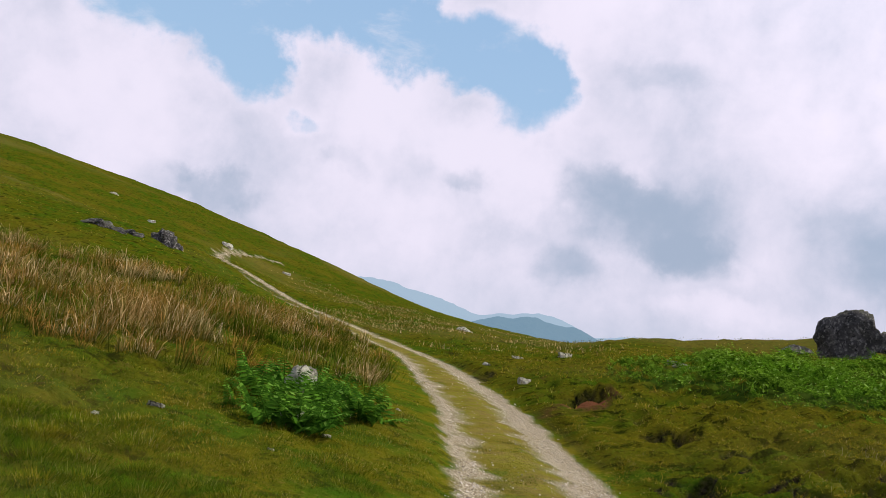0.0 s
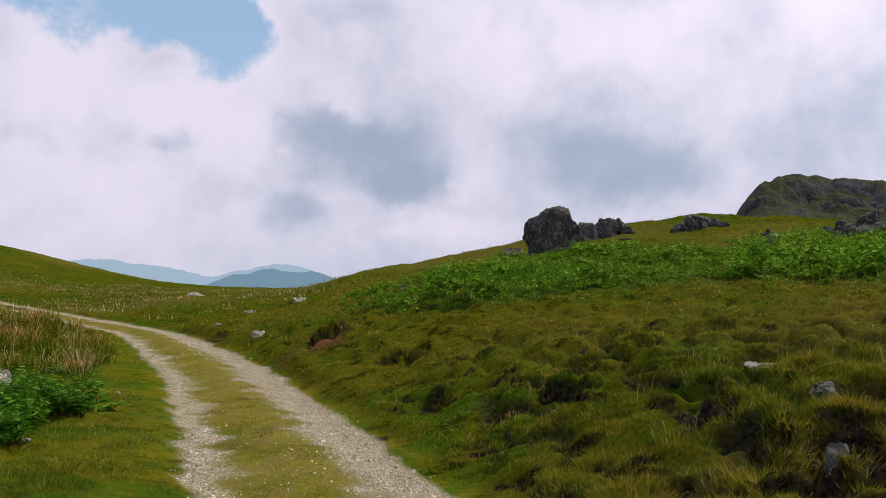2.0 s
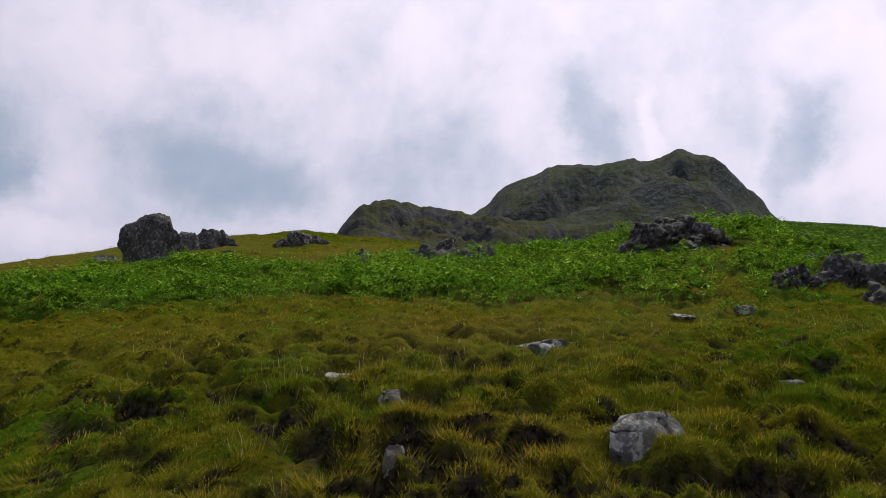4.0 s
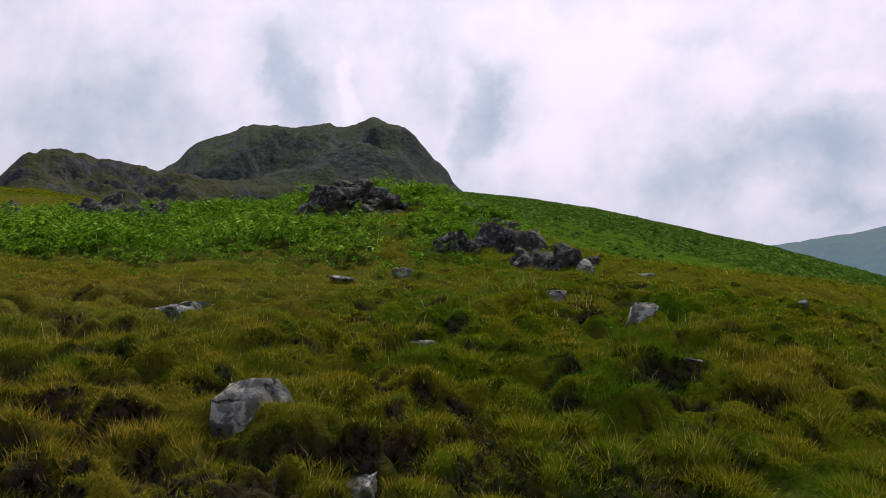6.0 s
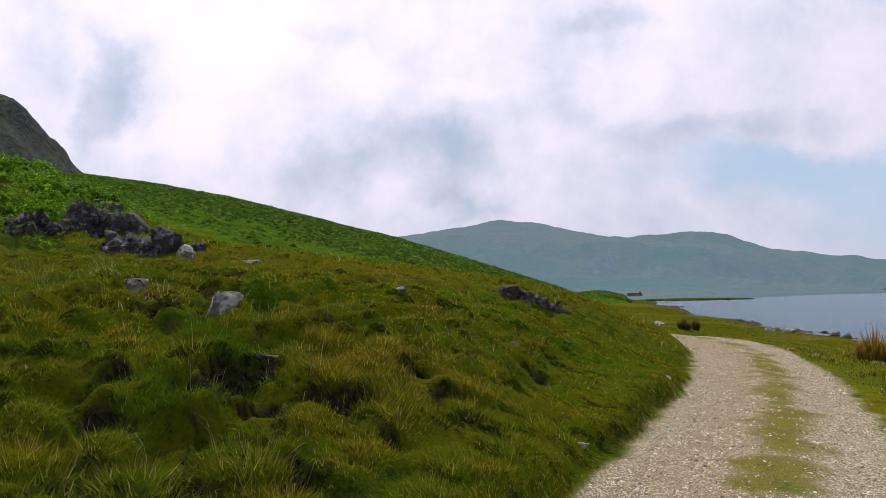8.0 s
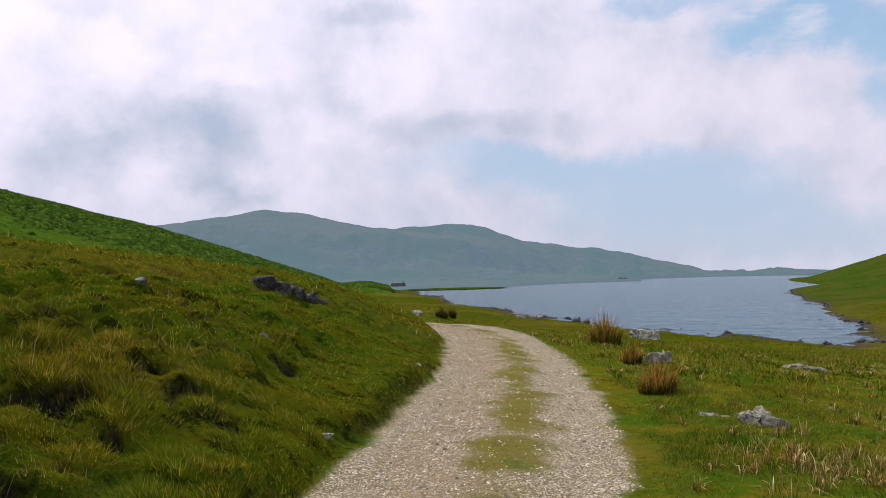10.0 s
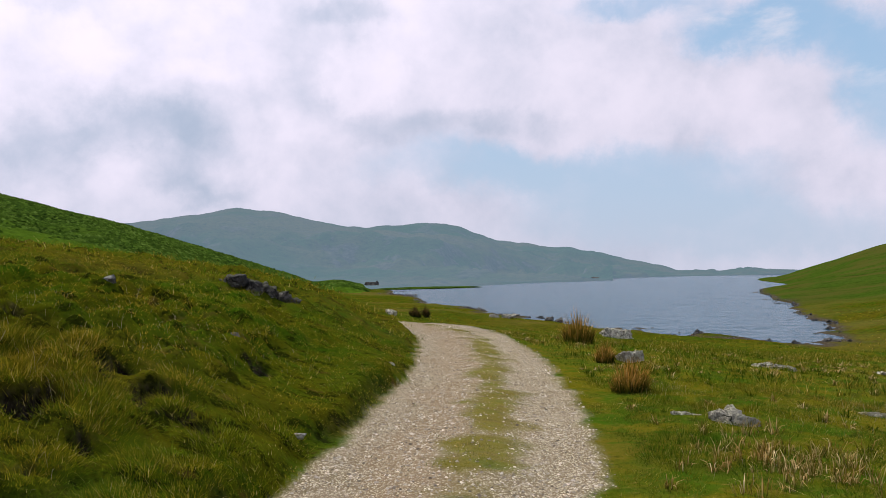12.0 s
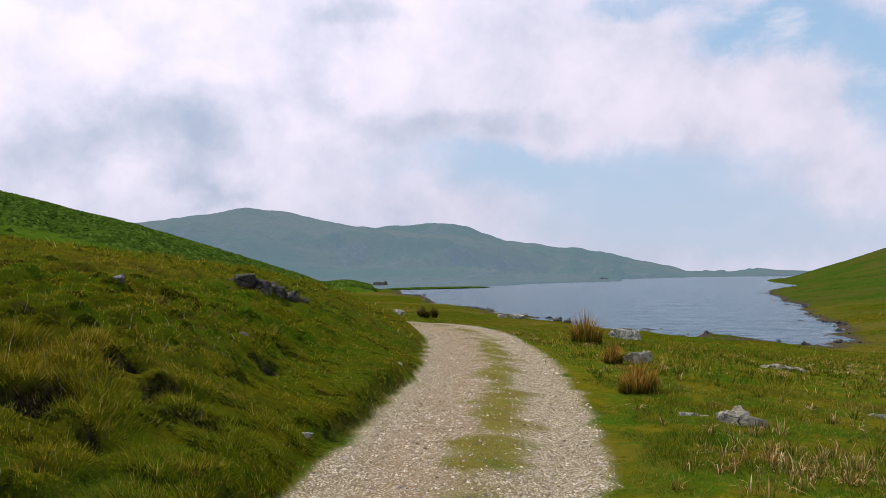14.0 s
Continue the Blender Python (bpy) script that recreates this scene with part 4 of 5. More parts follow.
# ---------------------------------------------------------------- rocks
def boulder_mesh(name, seed, wide, deep, tall, mat, level=3, cuts=12, jag=0.12):
    """A weathered stone: a ball cut by random planes, split by cracks and pitted, its foot below the ground."""
    rng = random.Random(seed)
    bm = bmesh.new()
    bmesh.ops.create_icosphere(bm, subdivisions=level, radius=1.0)
    planes = []
    for _ in range(cuts):
        d = Vector((rng.gauss(0, 1), rng.gauss(0, 1), rng.gauss(0.2, 0.7))).normalized()
        planes.append((d, rng.uniform(0.45, 0.82)))
    if tall < 0.85 * wide:
        planes.append((Vector((rng.gauss(0, 0.22), rng.gauss(0, 0.22), 1)).normalized(), rng.uniform(0.4, 0.65)))
    shift = Vector((rng.uniform(-50, 50), rng.uniform(-50, 50), rng.uniform(-50, 50)))
    clefts = [(Vector((rng.gauss(0, 1), rng.gauss(0, 1), rng.gauss(0, 0.7))).normalized(), rng.uniform(-0.4, 0.4)) for _ in range(2)]
    grain = Vector((rng.uniform(-0.6, 0.6), rng.uniform(-0.6, 0.6), 1)).normalized()
    for v in bm.verts:
        p = v.co.copy()
        for d, far in planes:
            over = p.dot(d) - far
            if over > 0:
                p -= d * over
        out = p.normalized()
        n = noise.fractal(p * 1.7 + shift, 0.8, 2.1, 5) * jag
        n += (noise.ridged_multi_fractal(p * 2.2 + shift, 0.9, 2.2, 5, 1.0, 2.0) - 1.1) * jag * 0.45
        layer = p.dot(grain) * 4.5 + noise.noise(p * 2 + shift) * 0.8
        n += (abs(layer - math.floor(layer) - 0.5) - 0.25) * jag * 0.3
        p += out * n
        for d, far in clefts:
            near = abs(p.dot(d) - far + 0.08 * noise.noise(p * 3 + shift))
            if near < 0.07:
                p -= out * (0.07 - near) * 0.9
        v.co = (p.x * wide * 0.62, p.y * deep * 0.58, max(p.z, -0.9) * tall * 0.95 + tall * 0.24)
    for f in bm.faces:
        f.smooth = level > 3
    me = bpy.data.meshes.new(name)
    bm.to_mesh(me)
    bm.free()
    me.materials.append(mat)
    return me


def boulders(name, mat, label, rows, group="", level=3, cuts=12, jag=0.15):
    for k, (x, y, wide, tall) in enumerate(rows):
        seed = int(abs(x * 131 + y * 57) * 10) + k
        ob = new(name, boulder_mesh(name, seed, wide, wide * (0.65 + 0.3 * ((seed * 7) % 10) / 10), tall * 0.9, mat, level, cuts, jag))
        ob.matrix_world = pose(x, y, float(height(x, y)) - 0.22 * tall - 0.03, 0, 0, (seed * 37) % 50 - 25 - math.degrees(math.atan2(x, y)))
        tagged(ob, label, "rock", group)


def outcrop(label, x, y, wide, tall, count):
    """Broken rock: blocks that lean on one another along a ledge."""
    rng = random.Random(int(abs(x * 91 + y * 53)))
    turn = -math.atan2(x, y)
    top = new("outcrop")
    top.matrix_world = Matrix.Translation((x, y, float(height(x, y))))
    for k in range(count):
        u = (k + 0.5) / count * 2 - 1 + rng.uniform(-0.1, 0.1)
        back = rng.uniform(-0.15, 0.25) * wide
        size = wide / count ** 0.5 * rng.uniform(0.55, 1.0)
        h = tall * (0.95 - 0.7 * u * u) * rng.uniform(0.4, 0.9)
        px, py = x + math.cos(turn) * u * wide * 0.5 - math.sin(turn) * back, y + math.sin(turn) * u * wide * 0.5 + math.cos(turn) * back
        size = max(size * 0.85, h * 1.1)
        me = boulder_mesh("block", int(abs(x * 17)) + k * 13, size * 1.3, size, h * 1.1, CRAG, 4, 14, 0.2)
        ob = new("block", me)
        ob.parent = top
        ob.matrix_parent_inverse = top.matrix_world.inverted()
        ob.matrix_world = pose(px, py, float(height(px, py)) - 0.08 * h, rng.uniform(-10, 10), rng.uniform(-16, 8), math.degrees(turn) + rng.uniform(-35, 35))
    tagged(top, label, "rock outcrop")


def crag_mound(label, x, y, wide, tall, count):
    """A heap of weathered slabs piled into a low rounded crag."""
    rng = random.Random(17)
    turn = -math.atan2(x, y)
    top = new("outcrop")
    top.matrix_world = Matrix.Translation((x, y, float(height(x, y))))
    core = new("core", boulder_mesh("core", 41, wide * 0.72, wide * 0.45, tall * 1.1, CRAG, 5, 12, 0.16))
    core.parent = top
    core.matrix_parent_inverse = top.matrix_world.inverted()
    core.matrix_world = pose(x, y, float(height(x, y)) - 0.2, 0, 0, math.degrees(turn))
    kinds = [boulder_mesh("slab", 900 + k, 1.0, 0.8, 0.45, CRAG, 3, 9, 0.12) for k in range(9)]
    for k in range(count):
        a, q = rng.uniform(0, 2 * math.pi), math.sqrt(rng.uniform(0, 1))
        u, back = q * math.cos(a) * wide * 0.5, q * math.sin(a) * wide * 0.32
        size = rng.uniform(0.28, 0.62) * (1.15 - 0.4 * q)
        px, py = x + math.cos(turn) * u - math.sin(turn) * back, y + math.sin(turn) * u + math.cos(turn) * back
        z = float(height(px, py)) + tall * max(0.0, 0.95 - q ** 2.2 + 0.25 * u / wide) * 0.8 - 0.12
        ob = new("slab", kinds[k % len(kinds)])
        ob.parent = top
        ob.matrix_parent_inverse = top.matrix_world.inverted()
        ob.matrix_world = pose(px, py, z, rng.uniform(-18, 18), rng.uniform(-6, 24), math.degrees(turn) + rng.uniform(-50, 50)) @ Matrix.Diagonal((size, size, size * (0.9 if q > 0.6 else 1.25), 1))
    tagged(top, label, "rock outcrop")


boulders("stone", STONE, "pale lichened boulder sunk in the grassy bank", [(-5.70, 1.76, 0.18, 0.17), (-7.19, 2.39, 0.26, 0.12), (-4.32, 3.55, 0.29, 0.20), (-9.07, 5.37, 0.75, 0.23), (-6.19, 6.12, 0.34, 0.12)], "", 5, 9, 0.15)
boulders("stone", STONE, "broad fissured boulder with pale lichen in the bank", [(-5.16, 3.46, 0.62, 0.50)], "", 5, 10, 0.08)
boulders("stone", WHITESTONE, "whitish stone at the foot of an outcrop", [(-8.75, 13.0, 0.26, 0.26)], "", 4, 8, 0.12)
boulders("stone", WHITESTONE, "flat whitish stone on the turf beside the track", [(-1.82, 8.78, 0.17, 0.07)], "", 4, 6, 0.08)
boulders("stone_slab", STONE, "low flat slab of grey stone in rough grass", [(-9.05, 2.64, 0.72, 0.11)], "", 4, 9, 0.15)
boulders("stone_slab", STONE, "low flat slab of grey stone in rough grass", [(-10.58, 8.85, 0.38, 0.09)], "", 4, 9, 0.15)
boulders("boulder", CRAG, "big dark rounded boulder on the hillside", [(-41.54, 5.24, 2.7, 2.56)], "", 5, 9, 0.13)
boulders("rock", CRAG, "dark weathered rock on the hillside", [(-44.21, 3.43, 1.55, 0.71), (-32.8, 12.3, 1.1, 1.5), (-30.27, -1.62, 0.72, 0.28), (-42.82, 9.10, 0.88, 0.24), (-34.94, 8.27, 0.58, 0.17)], "", 4, 9, 0.15)
boulders("stone", PALESTONE, "grey stone lying on the moor", [(-33.72, -5.98, 0.73, 0.34), (-22.91, -5.29, 0.47, 0.26), (-27.69, -7.63, 0.34, 0.25), (-27.99, -1.42, 0.63, 0.22), (-30.82, -7.30, 0.46, 0.21), (-32.86, 0.11, 0.31, 0.24), (-65.10, -18.98, 1.18, 0.41)], "stones on the moor", 4, 9, 0.15)
boulders("stone", PALESTONE, "white-spotted grey stone among dark ferns", [(-9.07, -5.11, 0.40, 0.36), (-11.53, -6.33, 0.50, 0.48), (-7.52, -4.60, 0.09, 0.08), (-9.02, -4.75, 0.15, 0.08)], "", 4, 9, 0.15)
boulders("stone", PALESTONE, "small whitish stone beside the gravel track", [(-13.44, -5.49, 0.13, 0.10)], "", 4, 9, 0.15)
boulders("stone", PALESTONE, "grey stone on the open moor slope", [(-92.30, -59.23, 1.78, 0.81), (-7.74, -6.05, 0.20, 0.11), (-7.12, -6.27, 0.10, 0.07), (-93.02, -50.79, 1.00, 0.57), (-81.46, -63.07, 1.11, 0.56), (-89.18, -75.54, 1.11, 0.47)], "", 4, 9, 0.15)
boulders("stone", STONE, "grey stone half buried in tufted grass", [(-4.97, 8.13, 0.40, 0.27), (-6.82, 9.23, 0.35, 0.16), (-6.23, 6.08, 0.34, 0.14), (-8.58, 12.82, 0.34, 0.22), (-7.60, 13.13, 0.43, 0.13), (-4.26, 10.92, 0.18, 0.13), (-2.91, 11.11, 0.16, 0.10), (-10.60, 10.28, 0.32, 0.17), (-3.77, 6.71, 0.16, 0.05)], "stones on the grassy hillside", 4, 9, 0.15)
boulders("boulder", PALESTONE, "lichened grey boulder in grass near the lake", [(2.46, 10.23, 0.50, 0.37), (2.08, 10.5, 0.26, 0.13), (2.91, 16.56, 0.50, 0.36), (9.15, 46.35, 2.06, 0.75), (-2.48, 36.4, 0.5, 0.36), (6.0, 75.6, 1.1, 0.8), (4.6, 74.5, 0.7, 0.6), (6.36, 18.96, 0.97, 0.21), (4.49, 11.35, 0.43, 0.12), (9.00, 19.32, 0.44, 0.19)], "boulders in the lakeside grass", 5, 9, 0.2)
boulders("stone", PALESTONE, "pale stone at the edge of the track", [(1.31, 12.30, 0.08, 0.05), (0.96, 7.73, 0.05, 0.03), (-1.24, 13.64, 0.12, 0.07), (-0.16, 9.99, 0.05, 0.03)], "", 4, 9, 0.15)
boulders("rock", WET, "dark wet rock on the lake shore", [(7.5, 84.2, 0.9, 0.6), (8.5, 82.6, 0.7, 0.45), (9.6, 81.4, 0.8, 0.55), (10.7, 81.9, 1.0, 0.75), (11.3, 81.2, 0.8, 0.7), (6.4, 86.5, 0.6, 0.4), (7.02, 101.30, 0.95, 0.54), (8.61, 100.18, 0.67, 0.54), (9.74, 98.26, 0.79, 0.53), (10.39, 95.35, 0.58, 0.39), (9.73, 82.67, 0.78, 0.50), (8.76, 69.66, 0.75, 0.47), (9.45, 68.69, 0.83, 0.51), (11.07, 75.49, 0.51, 0.36), (-0.84, 153.14, 1.85, 0.62), (-2.90, 153.99, 2.48, 0.52), (41.09, 102.38, 0.89, 0.59), (37.89, 93.13, 0.94, 0.54), (33.79, 81.43, 0.95, 0.59), (31.71, 74.30, 0.76, 0.43), (27.40, 62.72, 0.82, 0.46), (24.77, 54.97, 0.64, 0.36), (24.99, 54.31, 0.64, 0.32), (25.83, 54.55, 0.48, 0.24), (52.91, 136.50, 1.18, 0.49), (68.40, 180.17, 1.82, 0.52)], "rocks along the lake shore", 3, 9, 0.15)
outcrop("dark broken outcrop on the skyline", -47.23, 8.73, 3.56, 1.62, 10)
outcrop("dark broken outcrop on the skyline", -47.3, 14.23, 3.0, 1.27, 9)
outcrop("grey rocks standing out of the bracken", -31.2, 15.0, 2.3, 1.7, 6)
outcrop("grey rocks standing out of the bracken", -31.6, 16.9, 2.1, 1.5, 5)
outcrop("dark fissured outcrop at the edge of the knoll", -12.0, 13.28, 0.95, 0.6, 8)
outcrop("dark fissured outcrop at the edge of the knoll", -11.85, 14.8, 1.6, 0.85, 15)
outcrop("dark fissured outcrop at the edge of the knoll", -15.37, 18.82, 1.63, 0.68, 6)
outcrop("dark fissured outcrop at the edge of the knoll", -9.63, 13.16, 1.4, 0.66, 16)
outcrop("dark fissured outcrop at the edge of the knoll", -9.95, 14.7, 0.83, 0.45, 5)
outcrop("dark fissured outcrop at the edge of the knoll", -21.63, 25.56, 2.03, 0.77, 5)
crag_mound("dark heaped crag on top of the bracken knoll", -21.9, 18.9, 4.6, 1.25, 120)
outcrop("low dark outcrop on the grassy crest", -3.84, 16.79, 1.45, 0.36, 10)
outcrop("grey rock pile on the moor slope", -45.46, -33.84, 1.75, 1.21, 6)
outcrop("grey rock pile on the moor slope", -41.5, -35.06, 3.27, 0.73, 7)
outcrop("dark rocks showing through the bracken", -14.19, 12.82, 0.42, 0.27, 3)


# ---------------------------------------------------------------- grass, ferns and rushes
RNG = np.random.default_rng(7)


def scatter(count, r0, r1, a0, a1):
    r = np.sqrt(RNG.uniform(r0 * r0, r1 * r1, count))
    a = np.radians(RNG.uniform(a0, a1, count))
    return r * np.sin(a), r * np.cos(a)


def blades(roots, tall, wide, lean, bend=True, turn=None):
    """Grass blades as tapered strips (three triangles, or one): arrays of vertices and triangles."""
    n = len(roots)
    turn = RNG.uniform(0, 2 * np.pi, n) if turn is None else turn
    out = np.stack([np.cos(turn), np.sin(turn), np.zeros(n)], -1)
    face = turn + RNG.uniform(-0.6, 0.6, n) + np.pi / 2
    across = np.stack([np.cos(face), np.sin(face), np.zeros(n)], -1) * (wide * 0.5)[:, None]
    up = np.array([0, 0, 1.0])
    tip = roots + out * (tall * lean)[:, None] + up * (tall * np.sqrt(np.maximum(1 - 0.75 * np.minimum(lean, 1.1) ** 2, 0.08)))[:, None]
    if not bend:
        v = np.stack([roots - across, roots + across, tip], 1)
        f = np.arange(3 * n).reshape(-1, 3)
        return v.reshape(-1, 3), f, np.tile([0.0, 0.0, 1.0], n)
    mid = roots + out * (tall * lean * 0.32)[:, None] + up * (tall * 0.58)[:, None]
    v = np.stack([roots - across, roots + across, mid - across * 0.8, mid + across * 0.8, tip], 1)
    b = (np.arange(n) * 5)[:, None, None]
    f = (b + np.array([[0, 1, 3], [0, 3, 2], [2, 3, 4]])[None]).reshape(-1, 3)
    return v.reshape(-1, 3), f, np.tile([0.0, 0.0, 0.5, 0.5, 1.0], n)


def leafy(name, v, f, tip, mat):
    """A mesh of blades, which knows how far along its blade each corner lies."""
    return mesh_of(name, v, f, mat, False, [("tip", np.repeat(tip[:, None], 4, 1))])


def sward(name, label, count, r0, r1, a0, a1, per, tall, wide, mat, keep, bend=True, lean=(0.25, 1.0), spread=0.06):
    x, y = scatter(count, r0, r1, a0, a1)
    k = keep(x, y)
    ok = RNG.uniform(0, 1, count) < k * (0.12 + 0.88 * tussock(x, y)[0] ** 0.7)
    x, y = x[ok], y[ok]
    z = height(x, y)
    side, level = off_track(x, y)
    big = 0.6 + 0.8 * np.clip(0.5 + fbm(x * 1.3, y * 1.3, 2, 301), 0, 1) ** 1.5
    big = big * (0.4 + 0.6 * smooth(1.2, 1.7, np.abs(side)))
    px = np.repeat(x, per) + RNG.normal(0, spread, len(x) * per)
    py = np.repeat(y, per) + RNG.normal(0, spread, len(x) * per)
    pz = np.repeat(z, per) - 0.01
    n = len(px)
    t, dx, dy = tussock(px, py)
    turn = np.arctan2(dy, dx) + RNG.normal(0, 0.8, n)
    h = RNG.uniform(tall[0], tall[1], n) * np.repeat(big, per) * (0.45 + 0.85 * t)
    bow = RNG.uniform(lean[0], lean[1], n) * (1.15 - 0.45 * t)
    v, f, tip = blades(np.stack([px, py, pz], -1), h, RNG.uniform(wide[0], wide[1], n), bow, bend, turn)
    crown = np.repeat(np.clip(t * 0.75 + 0.5 * fbm(px * 0.7, py * 0.7, 3, 501), 0, 1), len(v) // n)
    tagged(new(name, leafy(name, v, f, crown, mat)), label, "grass", kind="stuff")


def keep_grass(x, y):
    side, level = off_track(x, y)
    strip, bare = strip_of_grass(x, y, side)
    near = np.abs(side) < 1.2
    k = np.where(near, np.where(strip > 0.3, strip * 0.6, 0.02), 1.0)
    k = k * (1 - rust_amount(x, y)) * (1 - 0.85 * scar_amount(x, y)) * (1 - 0.9 * peat_and_shade(x, y, side)) * (1 - 0.6 * bracken_amount(x, y))
    return k * (land(x, y) > WATER + 0.25) * (1 - 0.85 * meadow_amount(x, y, side))


def keep_meadow(x, y):
    side, level = off_track(x, y)
    strip, bare = strip_of_grass(x, y, side)
    k = np.where(np.abs(side) < 1.25, np.where(strip > 0.25, strip * np.where(x < -1.5, 0.85, 0.25), 0.015), meadow_amount(x, y, side))
    return k * (land(x, y) > WATER + 0.2)


def keep_straw(x, y):
    az, r = np.degrees(np.arctan2(x, y)), np.hypot(x, y)
    side, level = off_track(x, y)
    edge = np.interp(az, [-145, -135, -128, -121, -114, -110], [12.0, 12.6, 12.0, 12.6, 15.5, 22])
    field = smooth(0, 1.5, r - edge) * smooth(-1.6, -2.4, side) * smooth(-101, -106, az) * smooth(42, 32, r)
    return field * smooth(-0.3, 0.2, fbm(x * 0.6, y * 0.6, 3, 311) + 0.25)


def keep_band(x, y):
    az, r = np.degrees(np.arctan2(x, y)), np.hypot(x, y)
    return smooth(-120, -112, az) * smooth(-95, -100, az) * smooth(-0.2, 0.3, fbm(x * 0.08, y * 0.2, 3, 321)) * (np.abs(off_track(x, y)[0]) > 2.5)


def keep_edge(x, y):
    side, level = off_track(x, y)
    return 0.7 * smooth(1.1, 1.2, side) * smooth(1.75, 1.4, side)


def keep_bents(x, y):
    side, level = off_track(x, y)
    return smooth(1.7, 2.4, np.abs(side)) * smooth(-0.2, 0.4, vnoise(x * 0.9, y * 0.9, 331)) * (land(x, y) > WATER + 0.3)


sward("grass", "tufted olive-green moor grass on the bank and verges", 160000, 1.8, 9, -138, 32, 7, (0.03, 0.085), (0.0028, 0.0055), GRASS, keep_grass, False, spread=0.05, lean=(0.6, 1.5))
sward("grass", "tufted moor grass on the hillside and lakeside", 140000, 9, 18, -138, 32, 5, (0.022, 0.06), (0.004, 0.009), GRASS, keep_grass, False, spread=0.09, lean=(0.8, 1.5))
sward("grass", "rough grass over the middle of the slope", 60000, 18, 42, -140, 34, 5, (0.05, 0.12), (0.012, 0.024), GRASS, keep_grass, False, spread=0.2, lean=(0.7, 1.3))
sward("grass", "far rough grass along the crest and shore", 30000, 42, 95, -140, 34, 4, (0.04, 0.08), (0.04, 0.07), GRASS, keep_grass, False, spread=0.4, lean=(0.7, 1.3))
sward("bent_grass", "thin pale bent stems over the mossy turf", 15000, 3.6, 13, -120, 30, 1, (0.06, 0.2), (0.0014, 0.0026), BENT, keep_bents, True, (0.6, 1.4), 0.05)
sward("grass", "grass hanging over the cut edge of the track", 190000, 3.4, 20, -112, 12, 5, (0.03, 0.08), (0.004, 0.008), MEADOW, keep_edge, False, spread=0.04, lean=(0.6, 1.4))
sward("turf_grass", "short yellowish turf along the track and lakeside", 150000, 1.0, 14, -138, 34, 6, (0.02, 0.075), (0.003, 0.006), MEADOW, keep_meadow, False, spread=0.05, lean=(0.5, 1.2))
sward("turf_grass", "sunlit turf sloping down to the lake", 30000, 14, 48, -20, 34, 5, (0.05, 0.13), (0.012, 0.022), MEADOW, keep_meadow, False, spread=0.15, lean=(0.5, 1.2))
sward("dry_grass", "pale belt of dry grass across the moor", 24000, 36, 110, -122, -95, 4, (0.08, 0.2), (0.03, 0.05), STRAW, keep_band, False, (0.3, 0.9), 0.4)


def clumps(name, label, x, y, size, per, mat, lean, category="grass"):
    """Tall tussocks: each a sheaf of blades that spreads outwards from its foot."""
    n = len(x) * per
    cx, cy, s = np.repeat(x, per), np.repeat(y, per), np.repeat(size, per)
    a, q = RNG.uniform(0, 2 * np.pi, n), np.sqrt(RNG.uniform(0, 1, n))
    px, py = cx + q * np.cos(a) * s * 0.32, cy + q * np.sin(a) * s * 0.32
    roots = np.stack([px, py, height(px, py) - 0.02], -1)
    v, f, tip = blades(roots, s * RNG.uniform(0.45, 1.1, n), RNG.uniform(0.003, 0.006, n) * (1 + np.hypot(px, py) / 10), q * RNG.uniform(lean[0], lean[1], n), True, a + RNG.normal(0.25, 0.5, n))
    tagged(new(name, leafy(name, v, f, tip, mat)), label, category, kind="stuff")


def tall_grass():
    x, y = scatter(17000, 9.5, 40, -146, -103)
    ok = RNG.uniform(0, 1, len(x)) < keep_straw(x, y) * np.interp(np.hypot(x, y), [10, 16, 40], [0.75, 0.6, 0.3])
    x, y = x[ok], y[ok]
    size = RNG.uniform(0.22, 0.8, len(x)) * (0.7 + 0.5 * smooth(-0.5, 0.6, fbm(x * 0.3, y * 0.3, 2, 341)))
    green = fbm(x * 0.5, y * 0.5, 3, 351) + RNG.normal(0, 0.2, len(x)) > 0.0
    rusty = ~green & (fbm(x * 0.4 + 9, y * 0.4, 2, 355) + RNG.normal(0, 0.25, len(x)) > 0.05)
    pale = ~green & ~rusty
    clumps("dry_grass", "tall straw-coloured grass tussocks on the damp moor", x[pale], y[pale], size[pale], 26, STRAW, (0.4, 1.4))
    clumps("dry_grass", "rusty brown grass tussocks among the straw", x[rusty], y[rusty], size[rusty] * 0.9, 26, RUSH, (0.4, 1.4))
    clumps("grass", "tall green grass tussocks among the straw", x[green], y[green], size[green] * 0.75, 26, MEADOW, (0.4, 1.25))


tall_grass()


def verge_tufts():
    x, y = scatter(2800, 4, 26, -8, 34)
    side, level = off_track(x, y)
    ok = (side < -1.6) & (RNG.uniform(0, 1, len(x)) < 0.12 + 0.5 * smooth(0.0, 0.5, fbm(x * 0.5, y * 0.5, 2, 361)))
    x, y = x[ok], y[ok]
    brown = RNG.uniform(0, 1, len(x)) < 0.35
    size = RNG.uniform(0.07, 0.18, len(x))
    clumps("grass", "green tufts in the lakeside turf", x[~brown], y[~brown], size[~brown], 26, MEADOW, (0.8, 1.8))
    clumps("dry_grass", "brownish tufts in the lakeside turf", x[brown], y[brown], size[brown], 22, STRAW, (0.8, 1.8))
    # loose dry grass round the nearest lakeside boulder
    u, v = RNG.normal(0, 1, 100), RNG.normal(0, 1, 100)
    clumps("dry_grass", "loose orange-brown dry grass beside a boulder", 2.2 + 0.36 * u, 8.3 + 0.55 * v, RNG.uniform(0.08, 0.2, 100), 13, STRAW, (0.3, 1.3))


verge_tufts()


